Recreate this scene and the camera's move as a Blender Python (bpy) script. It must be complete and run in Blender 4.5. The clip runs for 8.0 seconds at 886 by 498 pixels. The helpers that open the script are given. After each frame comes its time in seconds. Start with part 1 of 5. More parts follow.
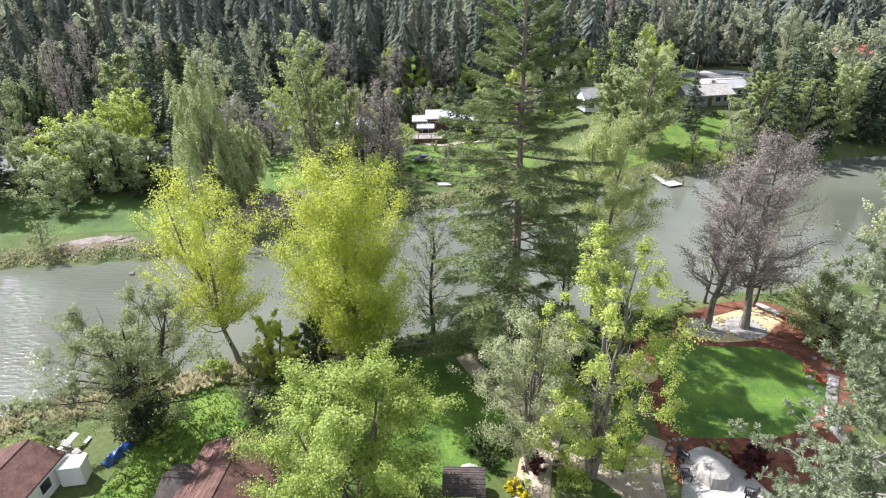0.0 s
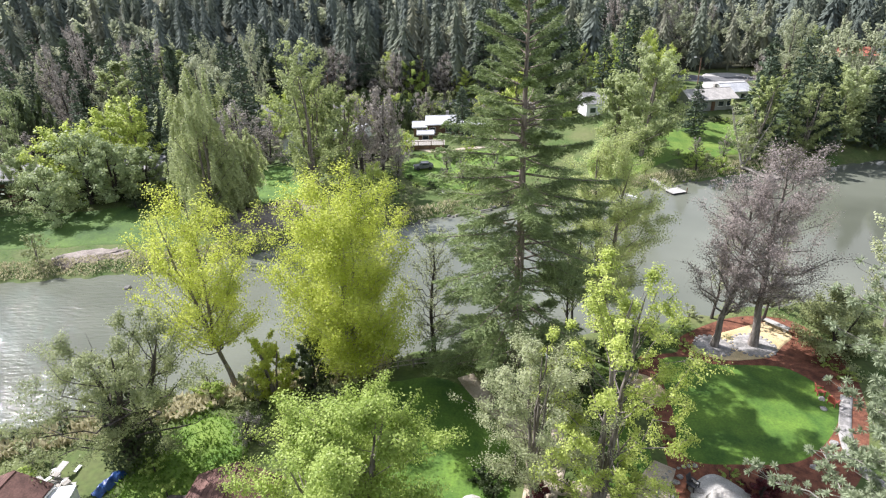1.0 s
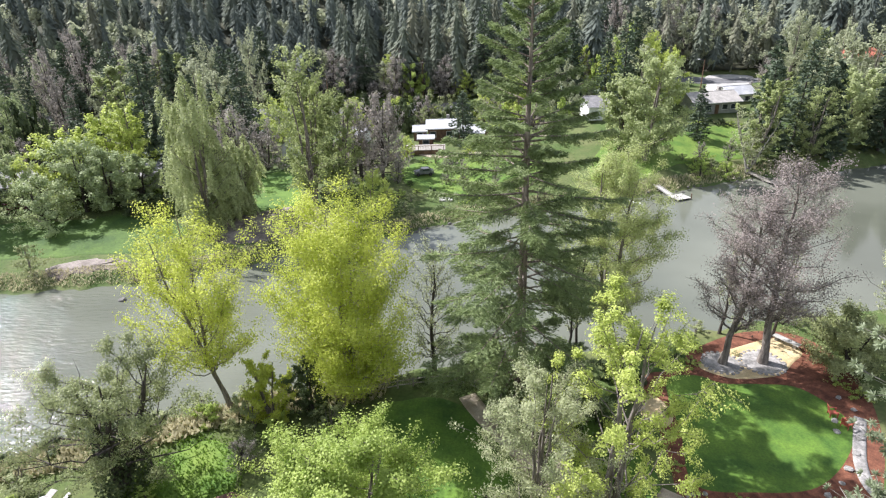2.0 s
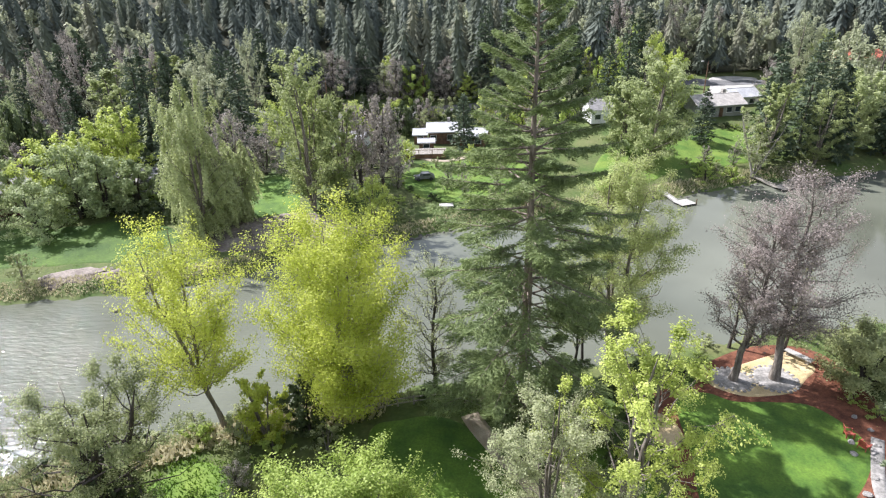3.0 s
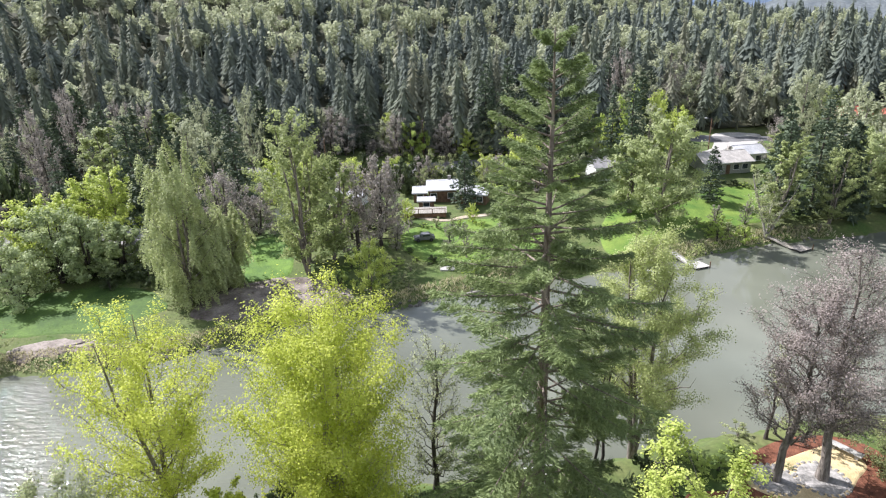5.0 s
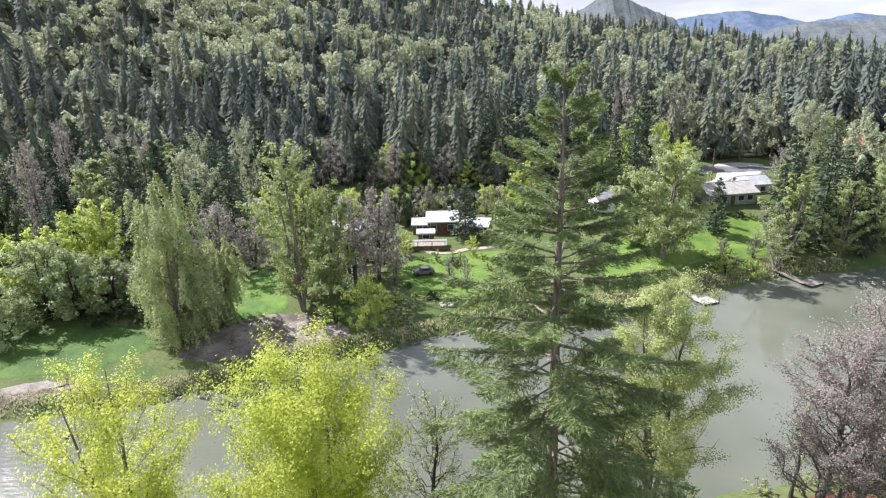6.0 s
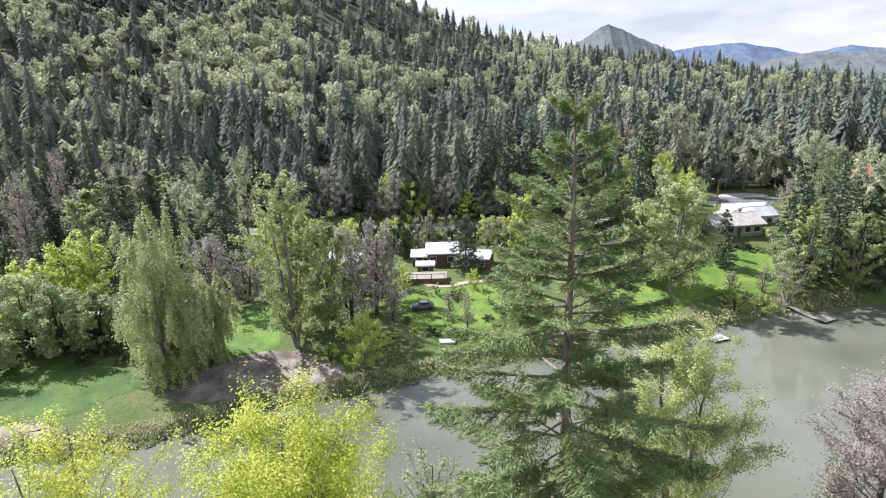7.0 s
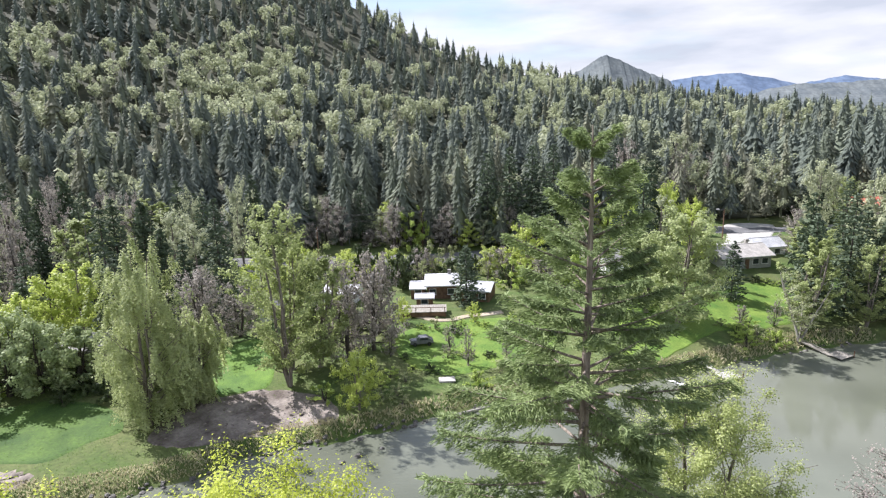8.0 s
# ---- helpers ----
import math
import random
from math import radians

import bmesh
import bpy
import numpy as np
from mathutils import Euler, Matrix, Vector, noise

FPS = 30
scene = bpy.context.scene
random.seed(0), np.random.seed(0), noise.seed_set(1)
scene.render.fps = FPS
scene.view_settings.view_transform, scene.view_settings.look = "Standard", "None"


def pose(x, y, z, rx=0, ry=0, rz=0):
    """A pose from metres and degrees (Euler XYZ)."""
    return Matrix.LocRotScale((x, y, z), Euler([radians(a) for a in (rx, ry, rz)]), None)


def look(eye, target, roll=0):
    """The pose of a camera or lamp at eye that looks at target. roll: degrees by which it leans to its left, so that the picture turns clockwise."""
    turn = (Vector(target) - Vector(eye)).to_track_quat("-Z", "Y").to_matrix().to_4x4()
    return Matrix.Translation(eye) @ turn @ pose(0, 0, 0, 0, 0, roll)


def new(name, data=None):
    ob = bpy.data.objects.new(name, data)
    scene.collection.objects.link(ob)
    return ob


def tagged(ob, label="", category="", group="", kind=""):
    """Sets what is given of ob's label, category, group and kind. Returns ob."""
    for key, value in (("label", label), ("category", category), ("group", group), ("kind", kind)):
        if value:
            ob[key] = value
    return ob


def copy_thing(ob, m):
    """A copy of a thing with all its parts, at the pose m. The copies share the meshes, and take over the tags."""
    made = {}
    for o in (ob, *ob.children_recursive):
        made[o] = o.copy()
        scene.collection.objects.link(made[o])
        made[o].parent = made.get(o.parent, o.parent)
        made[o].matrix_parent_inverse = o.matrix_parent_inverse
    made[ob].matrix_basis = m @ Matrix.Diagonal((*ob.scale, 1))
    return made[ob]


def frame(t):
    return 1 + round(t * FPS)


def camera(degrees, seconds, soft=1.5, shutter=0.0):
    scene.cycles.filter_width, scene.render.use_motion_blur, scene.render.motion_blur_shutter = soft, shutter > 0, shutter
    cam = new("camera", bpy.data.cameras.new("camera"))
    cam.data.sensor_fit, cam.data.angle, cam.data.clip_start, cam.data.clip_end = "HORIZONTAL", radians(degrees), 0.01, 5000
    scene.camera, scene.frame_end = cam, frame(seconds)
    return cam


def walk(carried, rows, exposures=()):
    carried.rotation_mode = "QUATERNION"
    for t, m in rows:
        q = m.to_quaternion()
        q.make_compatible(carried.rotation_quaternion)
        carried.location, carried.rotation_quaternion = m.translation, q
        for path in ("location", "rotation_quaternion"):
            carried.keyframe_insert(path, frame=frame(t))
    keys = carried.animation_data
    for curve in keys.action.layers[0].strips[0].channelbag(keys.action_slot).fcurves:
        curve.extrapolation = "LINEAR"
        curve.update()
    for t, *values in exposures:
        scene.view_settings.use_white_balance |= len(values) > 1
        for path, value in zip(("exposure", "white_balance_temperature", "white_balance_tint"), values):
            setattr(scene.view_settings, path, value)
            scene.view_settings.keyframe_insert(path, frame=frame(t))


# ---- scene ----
cam = camera(73.7, 8.0, 1.2)
PATH = [
    (0, (1.069, 2.856, 36.013), (0.935, 4.667, 35.175), -1.2),
    (0.5, (1.051, 3.84, 36.404), (0.915, 5.651, 35.567), -1.3),
    (1, (0.994, 4.833, 36.818), (0.857, 6.644, 35.982), -1.5),
    (1.5, (0.968, 5.865, 37.269), (0.829, 7.675, 36.431), -1.6),
    (3, (0.683, 9.024, 37.968), (0.542, 10.833, 37.127), -1.7),
    (3.5, (0.513, 10.213, 38.056), (0.371, 12.033, 37.239), -1.7),
    (4, (0.33, 11.651, 38.099), (0.188, 13.49, 37.324), -1.7),
    (4.5, (0.238, 13.224, 38.067), (0.097, 15.081, 37.338), -1.7),
    (6, (-0.087, 18.031, 38.484), (-0.226, 19.934, 37.883), -1.7),
    (6.5, (-0.122, 19.69, 38.532), (-0.262, 21.606, 37.976), -1.6),
    (7, (-0.172, 21.331, 38.497), (-0.312, 23.26, 37.986), -1.6),
    (7.5, (-0.276, 23.177, 38.56), (-0.416, 25.117, 38.092), -1.5),
    (8, (-0.365, 24.862, 38.595), (-0.504, 26.812, 38.173), -1.5),
]
walk(cam, [(t, look(eye, target, roll)) for t, eye, target, roll in PATH])

# world, sun and exposure
scene.view_settings.exposure = 0.91
scene.view_settings.use_white_balance = True
scene.view_settings.white_balance_temperature = 6200
scene.view_settings.white_balance_tint = 16
SUN_AZ, SUN_EL = radians(-61), radians(46)
world = bpy.data.worlds.new("world")
scene.world = world
world.use_nodes = True
wn, wl = world.node_tree.nodes, world.node_tree.links
wn.clear()
w_out = wn.new("ShaderNodeOutputWorld")
w_bg = wn.new("ShaderNodeBackground")
w_bg.inputs["Strength"].default_value = 0.102
w_sky = wn.new("ShaderNodeTexSky")
w_sky.sky_type = "NISHITA"
w_sky.sun_disc = False
w_sky.sun_elevation = SUN_EL
w_sky.sun_rotation = SUN_AZ
w_co = wn.new("ShaderNodeTexCoord")
w_map = wn.new("ShaderNodeMapping")
w_map.inputs["Scale"].default_value = (1.1, 1.1, 5.0)
w_map.inputs["Location"].default_value = (0.3, 0.2, 0.1)
w_noise = wn.new("ShaderNodeTexNoise")
w_noise.inputs["Scale"].default_value = 2.2
w_noise.inputs["Detail"].default_value = 7
w_noise.inputs["Roughness"].default_value = 0.52
w_ramp = wn.new("ShaderNodeValToRGB")
w_ramp.color_ramp.elements[0].position = 0.3
w_ramp.color_ramp.elements[1].position = 0.5
w_mix = wn.new("ShaderNodeMix")
w_mix.data_type = "RGBA"
w_n2 = wn.new("ShaderNodeTexNoise")
w_n2.inputs["Scale"].default_value = 3.1
w_n2.inputs["Detail"].default_value = 6
w_r2 = wn.new("ShaderNodeValToRGB")
w_r2.color_ramp.elements[0].position, w_r2.color_ramp.elements[1].position = 0.38, 0.58
w_r2.color_ramp.elements[0].color = (3.6, 3.9, 4.3, 1)
w_r2.color_ramp.elements[1].color = (5.3, 5.4, 5.5, 1)
wl.new(w_map.outputs["Vector"], w_n2.inputs["Vector"])
wl.new(w_n2.outputs["Fac"], w_r2.inputs["Fac"])
wl.new(w_r2.outputs["Color"], w_mix.inputs["B"])
wl.new(w_co.outputs["Generated"], w_map.inputs["Vector"])
wl.new(w_map.outputs["Vector"], w_noise.inputs["Vector"])
w_sep = wn.new("ShaderNodeSeparateXYZ")
w_low = wn.new("ShaderNodeMapRange")
for k_, v_ in (("From Min", 0.05), ("From Max", 0.6), ("To Min", 0.06), ("To Max", -0.1)):
    w_low.inputs[k_].default_value = v_
w_add = wn.new("ShaderNodeMath")
wl.new(w_co.outputs["Generated"], w_sep.inputs["Vector"])
wl.new(w_sep.outputs["Z"], w_low.inputs["Value"])
wl.new(w_noise.outputs["Fac"], w_add.inputs[0])
wl.new(w_low.outputs["Result"], w_add.inputs[1])
wl.new(w_add.outputs[0], w_ramp.inputs["Fac"])
wl.new(w_ramp.outputs["Color"], w_mix.inputs["Factor"])
wl.new(w_sky.outputs["Color"], w_mix.inputs["A"])
wl.new(w_mix.outputs["Result"], w_bg.inputs["Color"])
wl.new(w_bg.outputs["Background"], w_out.inputs["Surface"])

sun = new("sun", bpy.data.lights.new("sun", "SUN"))
sun.data.energy = 5.0
sun.data.angle = radians(0.6)
sun.data.color = (1.0, 0.975, 0.95)
sun_way = Vector((math.sin(SUN_AZ) * math.cos(SUN_EL), math.cos(SUN_AZ) * math.cos(SUN_EL), math.sin(SUN_EL)))
sun.matrix_world = look(sun_way * 400, (0, 0, 0))


# materials
def material(name):
    m = bpy.data.materials.new(name)
    m.use_nodes = True
    return m, m.node_tree.nodes, m.node_tree.links, m.node_tree.nodes["Principled BSDF"]


def leaf_material(name, dark, light, through_light=0.35, rough=0.6, patch=0.35):
    """Foliage: every leaf or spray differs a little, and clumps differ among themselves."""
    m, n, l, p = material(name)
    geo = n.new("ShaderNodeNewGeometry")
    ramp = n.new("ShaderNodeValToRGB")
    ramp.color_ramp.elements[0].color = (*dark, 1)
    ramp.color_ramp.elements[1].color = (*light, 1)
    co = n.new("ShaderNodeTexCoord")
    noi = n.new("ShaderNodeTexNoise")
    noi.inputs["Scale"].default_value = patch
    noi.inputs["Detail"].default_value = 3
    info = n.new("ShaderNodeObjectInfo")
    mixv = n.new("ShaderNodeMath")
    mixv.operation = "MULTIPLY_ADD"
    mixv.inputs[1].default_value = 0.28
    add = n.new("ShaderNodeMath")
    add.operation = "MULTIPLY_ADD"
    add.inputs[1].default_value = 0.2
    off = n.new("ShaderNodeMath")
    off.operation = "SUBTRACT"
    off.inputs[1].default_value = 0.25
    l.new(co.outputs["Object"], noi.inputs["Vector"])
    l.new(geo.outputs["Random Per Island"], mixv.inputs[0])
    l.new(noi.outputs["Fac"], off.inputs[0])
    l.new(info.outputs["Random"], add.inputs[0])
    half = n.new("ShaderNodeMath")
    half.operation = "MULTIPLY"
    half.inputs[1].default_value = 1.1
    l.new(off.outputs[0], half.inputs[0])
    l.new(half.outputs[0], add.inputs[2])
    l.new(add.outputs[0], mixv.inputs[2])
    l.new(mixv.outputs[0], ramp.inputs["Fac"])
    l.new(ramp.outputs["Color"], p.inputs["Base Color"])
    p.inputs["Roughness"].default_value = rough
    p.inputs["Specular IOR Level"].default_value = 0.25
    tr = n.new("ShaderNodeBsdfTranslucent")
    l.new(ramp.outputs["Color"], tr.inputs["Color"])
    mix = n.new("ShaderNodeMixShader")
    mix.inputs[0].default_value = through_light
    l.new(p.outputs[0], mix.inputs[1])
    l.new(tr.outputs[0], mix.inputs[2])
    l.new(mix.outputs[0], n["Material Output"].inputs["Surface"])
    return m


def surface(name, a, b, scale=1.0, rough=0.85, bump=0.3, fine=12.0, metal=0.0, stops=(0.35, 0.65), stretch=(1, 1, 1), c=None):
    """Two colours in patches, a fine grain over them and a bump from both."""
    m, n, l, p = material(name)
    co = n.new("ShaderNodeTexCoord")
    mp = n.new("ShaderNodeMapping")
    mp.inputs["Scale"].default_value = stretch
    n1 = n.new("ShaderNodeTexNoise")
    n1.inputs["Scale"].default_value = scale
    n1.inputs["Detail"].default_value = 6
    n1.inputs["Roughness"].default_value = 0.6
    n2 = n.new("ShaderNodeTexNoise")
    n2.inputs["Scale"].default_value = fine
    n2.inputs["Detail"].default_value = 4
    ramp = n.new("ShaderNodeValToRGB")
    ramp.color_ramp.elements[0].position, ramp.color_ramp.elements[1].position = stops
    ramp.color_ramp.elements[0].color = (*a, 1)
    ramp.color_ramp.elements[1].color = (*b, 1)
    if c:
        ramp.color_ramp.elements.new(0.85).color = (*c, 1)
    grain = n.new("ShaderNodeMix")
    grain.data_type = "RGBA"
    grain.blend_type = "OVERLAY"
    grain.inputs["Factor"].default_value = 0.55
    bmp = n.new("ShaderNodeBump")
    bmp.inputs["Strength"].default_value = bump
    bmp.inputs["Distance"].default_value = 0.05
    l.new(co.outputs["Object"], mp.inputs["Vector"])
    l.new(mp.outputs["Vector"], n1.inputs["Vector"])
    l.new(mp.outputs["Vector"], n2.inputs["Vector"])
    l.new(n1.outputs["Fac"], ramp.inputs["Fac"])
    l.new(ramp.outputs["Color"], grain.inputs["A"])
    l.new(n2.outputs["Fac"], grain.inputs["B"])
    l.new(grain.outputs["Result"], p.inputs["Base Color"])
    l.new(n2.outputs["Fac"], bmp.inputs["Height"])
    l.new(bmp.outputs["Normal"], p.inputs["Normal"])
    p.inputs["Roughness"].default_value = rough
    p.inputs["Metallic"].default_value = metal
    return m


M_CONIFER = leaf_material("conifer needles", (0.03, 0.05, 0.034), (0.15, 0.195, 0.11), 0.15, 0.65)
M_BIGCON = leaf_material("large conifer needles", (0.056, 0.098, 0.047), (0.37, 0.45, 0.18), 0.3, 0.6, 0.25)
M_PINE = leaf_material("grey green pine needles", (0.15, 0.185, 0.11), (0.47, 0.53, 0.34), 0.35, 0.6, 0.6)
M_FOREST = leaf_material("forest conifer needles", (0.095, 0.115, 0.092), (0.27, 0.305, 0.215), 0.25, 0.85, 0.12)
M_FOREST_DARK = leaf_material("dark forest conifer needles", (0.085, 0.105, 0.095), (0.22, 0.255, 0.205), 0.25, 0.85, 0.12)
M_ALDER = leaf_material("pale lime alder leaves", (0.25, 0.3, 0.09), (0.68, 0.74, 0.34), 0.45, 0.5, 0.4)
M_FOREST_OLIVE = leaf_material("olive forest conifer needles", (0.13, 0.135, 0.095), (0.35, 0.36, 0.25), 0.25, 0.85, 0.12)
M_FOREST_LEAF = leaf_material("forest spring leaves", (0.25, 0.28, 0.16), (0.62, 0.65, 0.44), 0.4, 0.7, 0.1)
M_POPLAR = leaf_material("yellow green poplar leaves", (0.36, 0.43, 0.045), (0.84, 0.88, 0.23), 0.55, 0.5, 0.4)
M_LIME = leaf_material("lime spring leaves", (0.27, 0.35, 0.05), (0.76, 0.83, 0.27), 0.45, 0.5, 0.4)
M_FRESH = leaf_material("fresh green leaves", (0.2, 0.3, 0.045), (0.68, 0.78, 0.25), 0.45, 0.5, 0.4)
M_OLIVE = leaf_material("grey olive leaves", (0.15, 0.185, 0.075), (0.52, 0.56, 0.28), 0.4, 0.55, 0.4)
M_PALE = leaf_material("pale blossom leaves", (0.26, 0.3, 0.14), (0.62, 0.65, 0.4), 0.45, 0.6, 0.5)
M_BUD = leaf_material("reddish buds", (0.25, 0.21, 0.19), (0.47, 0.41, 0.375), 0.3, 0.7, 0.5)
M_IVY = leaf_material("dark ivy leaves", (0.03, 0.05, 0.02), (0.15, 0.19, 0.08), 0.3, 0.5, 0.6)
M_MAROON = leaf_material("maroon leaves", (0.05, 0.012, 0.015), (0.16, 0.04, 0.045), 0.25, 0.5, 1.0)
M_YELLOW = leaf_material("yellow flowers", (0.5, 0.4, 0.01), (0.8, 0.7, 0.03), 0.3, 0.6, 1.0)
M_GRASS = leaf_material("meadow grass blades", (0.08, 0.16, 0.02), (0.22, 0.34, 0.06), 0.45, 0.6, 0.15)
M_REED = leaf_material("dry bank grass", (0.3, 0.28, 0.15), (0.62, 0.57, 0.38), 0.4, 0.7, 0.2)
M_BARK = surface("grey brown bark", (0.1, 0.082, 0.066), (0.3, 0.265, 0.23), 3, 0.9, 0.6, 20, stretch=(2, 2, 0.3))
M_BARK_DARK = surface("dark bark", (0.03, 0.025, 0.02), (0.1, 0.085, 0.07), 3, 0.9, 0.6, 20, stretch=(2, 2, 0.3))
M_BARK_PALE = surface("pale bark", (0.18, 0.16, 0.13), (0.42, 0.4, 0.35), 2, 0.85, 0.4, 15, stretch=(2, 2, 0.4))
M_GROUND = surface("rough grass and soil", (0.055, 0.1, 0.016), (0.12, 0.135, 0.045), 0.16, 0.95, 0.6, 2.5, c=(0.2, 0.18, 0.1))
M_LAWN = surface("mown lawn", (0.045, 0.11, 0.01), (0.12, 0.215, 0.022), 0.3, 0.85, 0.4, 6)
# Shade is put into this colour: a darker copy of the meadow grass.
M_MEADOW_SHADE = surface("river meadow with shade in its colour", (0.035, 0.08, 0.01), (0.085, 0.15, 0.02), 0.2, 0.9, 0.5, 3)
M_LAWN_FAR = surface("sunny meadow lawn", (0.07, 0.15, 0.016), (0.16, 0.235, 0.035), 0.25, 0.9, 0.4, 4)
M_PATH = surface("tan gravel path", (0.33, 0.27, 0.19), (0.5, 0.43, 0.33), 0.8, 0.95, 0.4, 14)
M_SAND = surface("yellow decomposed granite", (0.45, 0.34, 0.17), (0.62, 0.5, 0.29), 0.6, 0.95, 0.3, 14)
M_LITTER = surface("brown forest litter", (0.035, 0.04, 0.022), (0.08, 0.08, 0.042), 0.2, 0.95, 0.6, 2.0)
M_MULCH = surface("red bark mulch", (0.1, 0.035, 0.018), (0.22, 0.085, 0.045), 1.5, 0.95, 0.8, 10)
M_DIRT = surface("grey brown bare soil", (0.1, 0.08, 0.065), (0.3, 0.26, 0.225), 0.35, 0.95, 0.8, 3)
M_STONE = surface("grey river stone", (0.16, 0.155, 0.14), (0.4, 0.38, 0.35), 1.2, 0.85, 0.5, 6)
M_ROCK_DARK = surface("dark wet bank rock", (0.05, 0.047, 0.04), (0.17, 0.16, 0.14), 1.0, 0.7, 0.6, 5)
M_CONCRETE = surface("pale concrete", (0.34, 0.33, 0.3), (0.5, 0.48, 0.44), 0.5, 0.85, 0.2, 9)
M_ASPHALT = surface("worn asphalt", (0.1, 0.1, 0.1), (0.2, 0.2, 0.2), 0.3, 0.9, 0.2, 12)
M_WOOD = surface("weathered grey wood", (0.2, 0.18, 0.15), (0.4, 0.37, 0.32), 1.5, 0.8, 0.4, 14, stretch=(6, 1, 1))
M_WOOD_BROWN = surface("brown stained wood", (0.09, 0.05, 0.03), (0.2, 0.12, 0.07), 1.5, 0.75, 0.4, 14)
M_ROOF_RED = surface("red brown shingles", (0.09, 0.045, 0.035), (0.17, 0.09, 0.07), 1.2, 0.9, 0.6, 8)
M_ROOF_DARK = surface("dark brown shingles", (0.045, 0.035, 0.032), (0.1, 0.08, 0.07), 1.2, 0.9, 0.6, 8)
M_ROOF_GREY = surface("grey shingles", (0.2, 0.195, 0.19), (0.34, 0.33, 0.32), 1.2, 0.9, 0.5, 8)
M_ROOF_WHITE = surface("white coated metal roof", (0.4, 0.41, 0.42), (0.6, 0.6, 0.6), 0.4, 0.5, 0.1, 5)
M_ROOF_PALE = surface("pale weathered shingles", (0.34, 0.32, 0.29), (0.5, 0.47, 0.43), 1.2, 0.9, 0.4, 8)
M_ROOF_ORANGE = surface("orange red roof", (0.35, 0.1, 0.06), (0.5, 0.17, 0.1), 0.8, 0.8, 0.3, 5)
M_WHITE = surface("white painted boards", (0.68, 0.68, 0.66), (0.8, 0.8, 0.78), 0.7, 0.6, 0.15, 10)
M_GREYWALL = surface("grey green painted boards", (0.28, 0.29, 0.27), (0.4, 0.4, 0.37), 0.7, 0.7, 0.15, 10)
M_TAN = surface("tan painted boards", (0.42, 0.35, 0.26), (0.55, 0.47, 0.37), 0.7, 0.7, 0.15, 10)
M_BLUE = surface("blue tarpaulin", (0.008, 0.03, 0.13), (0.02, 0.07, 0.22), 2, 0.4, 0.6, 6)
M_CANVAS = surface("pale canvas cover", (0.32, 0.3, 0.27), (0.46, 0.44, 0.4), 1.5, 0.8, 0.4, 8)
M_METAL = surface("dull dark metal", (0.04, 0.04, 0.042), (0.1, 0.1, 0.1), 3, 0.45, 0.1, 20, metal=0.7)
M_CARPAINT = surface("grey car paint", (0.12, 0.125, 0.13), (0.2, 0.2, 0.21), 1, 0.25, 0.0, 20)
M_RUBBER = surface("black rubber", (0.012, 0.012, 0.012), (0.03, 0.03, 0.03), 3, 0.8, 0.2, 20)

M_GLASS, gn_, gl_, gp_ = material("window glass")
gp_.inputs["Base Color"].default_value = (0.03, 0.04, 0.045, 1)
gp_.inputs["Roughness"].default_value = 0.06
gp_.inputs["IOR"].default_value = 1.5

M_WATER, rn_, rl_, rp_ = material("river water")
r_co = rn_.new("ShaderNodeTexCoord")
r_map = rn_.new("ShaderNodeMapping")
r_map.inputs["Scale"].default_value = (0.5, 1.5, 1)
r_map.inputs["Rotation"].default_value = (0, 0, radians(-20))
r_n1 = rn_.new("ShaderNodeTexNoise")
r_n1.inputs["Scale"].default_value = 1.3
r_n1.inputs["Detail"].default_value = 5
r_n2 = rn_.new("ShaderNodeTexNoise")
r_n2.inputs["Scale"].default_value = 0.04
r_n2.inputs["Detail"].default_value = 3
r_ramp = rn_.new("ShaderNodeValToRGB")
r_ramp.color_ramp.elements[0].color = (0.1, 0.108, 0.08, 1)
r_ramp.color_ramp.elements[1].color = (0.165, 0.176, 0.136, 1)
r_ramp.color_ramp.elements[0].position, r_ramp.color_ramp.elements[1].position = 0.35, 0.65
r_b = rn_.new("ShaderNodeBump")
r_b.inputs["Strength"].default_value = 0.1
r_b.inputs["Distance"].default_value = 0.2
rl_.new(r_co.outputs["Object"], r_map.inputs["Vector"])
rl_.new(r_map.outputs["Vector"], r_n1.inputs["Vector"])
rl_.new(r_co.outputs["Object"], r_n2.inputs["Vector"])
rl_.new(r_n2.outputs["Fac"], r_ramp.inputs["Fac"])
rl_.new(r_ramp.outputs["Color"], rp_.inputs["Base Color"])
rl_.new(r_n1.outputs["Fac"], r_b.inputs["Height"])
r_sep = rn_.new("ShaderNodeSeparateXYZ")
r_rng = rn_.new("ShaderNodeMapRange")
for k_, v_ in (("From Min", 5.0), ("From Max", -45.0), ("To Min", 0.05), ("To Max", 0.75)):
    r_rng.inputs[k_].default_value = v_
rl_.new(r_co.outputs["Object"], r_sep.inputs["Vector"])
rl_.new(r_sep.outputs["X"], r_rng.inputs["Value"])
rl_.new(r_rng.outputs["Result"], r_b.inputs["Strength"])
rl_.new(r_b.outputs["Normal"], rp_.inputs["Normal"])
rp_.inputs["Roughness"].default_value = 0.05
rp_.inputs["IOR"].default_value = 1.38


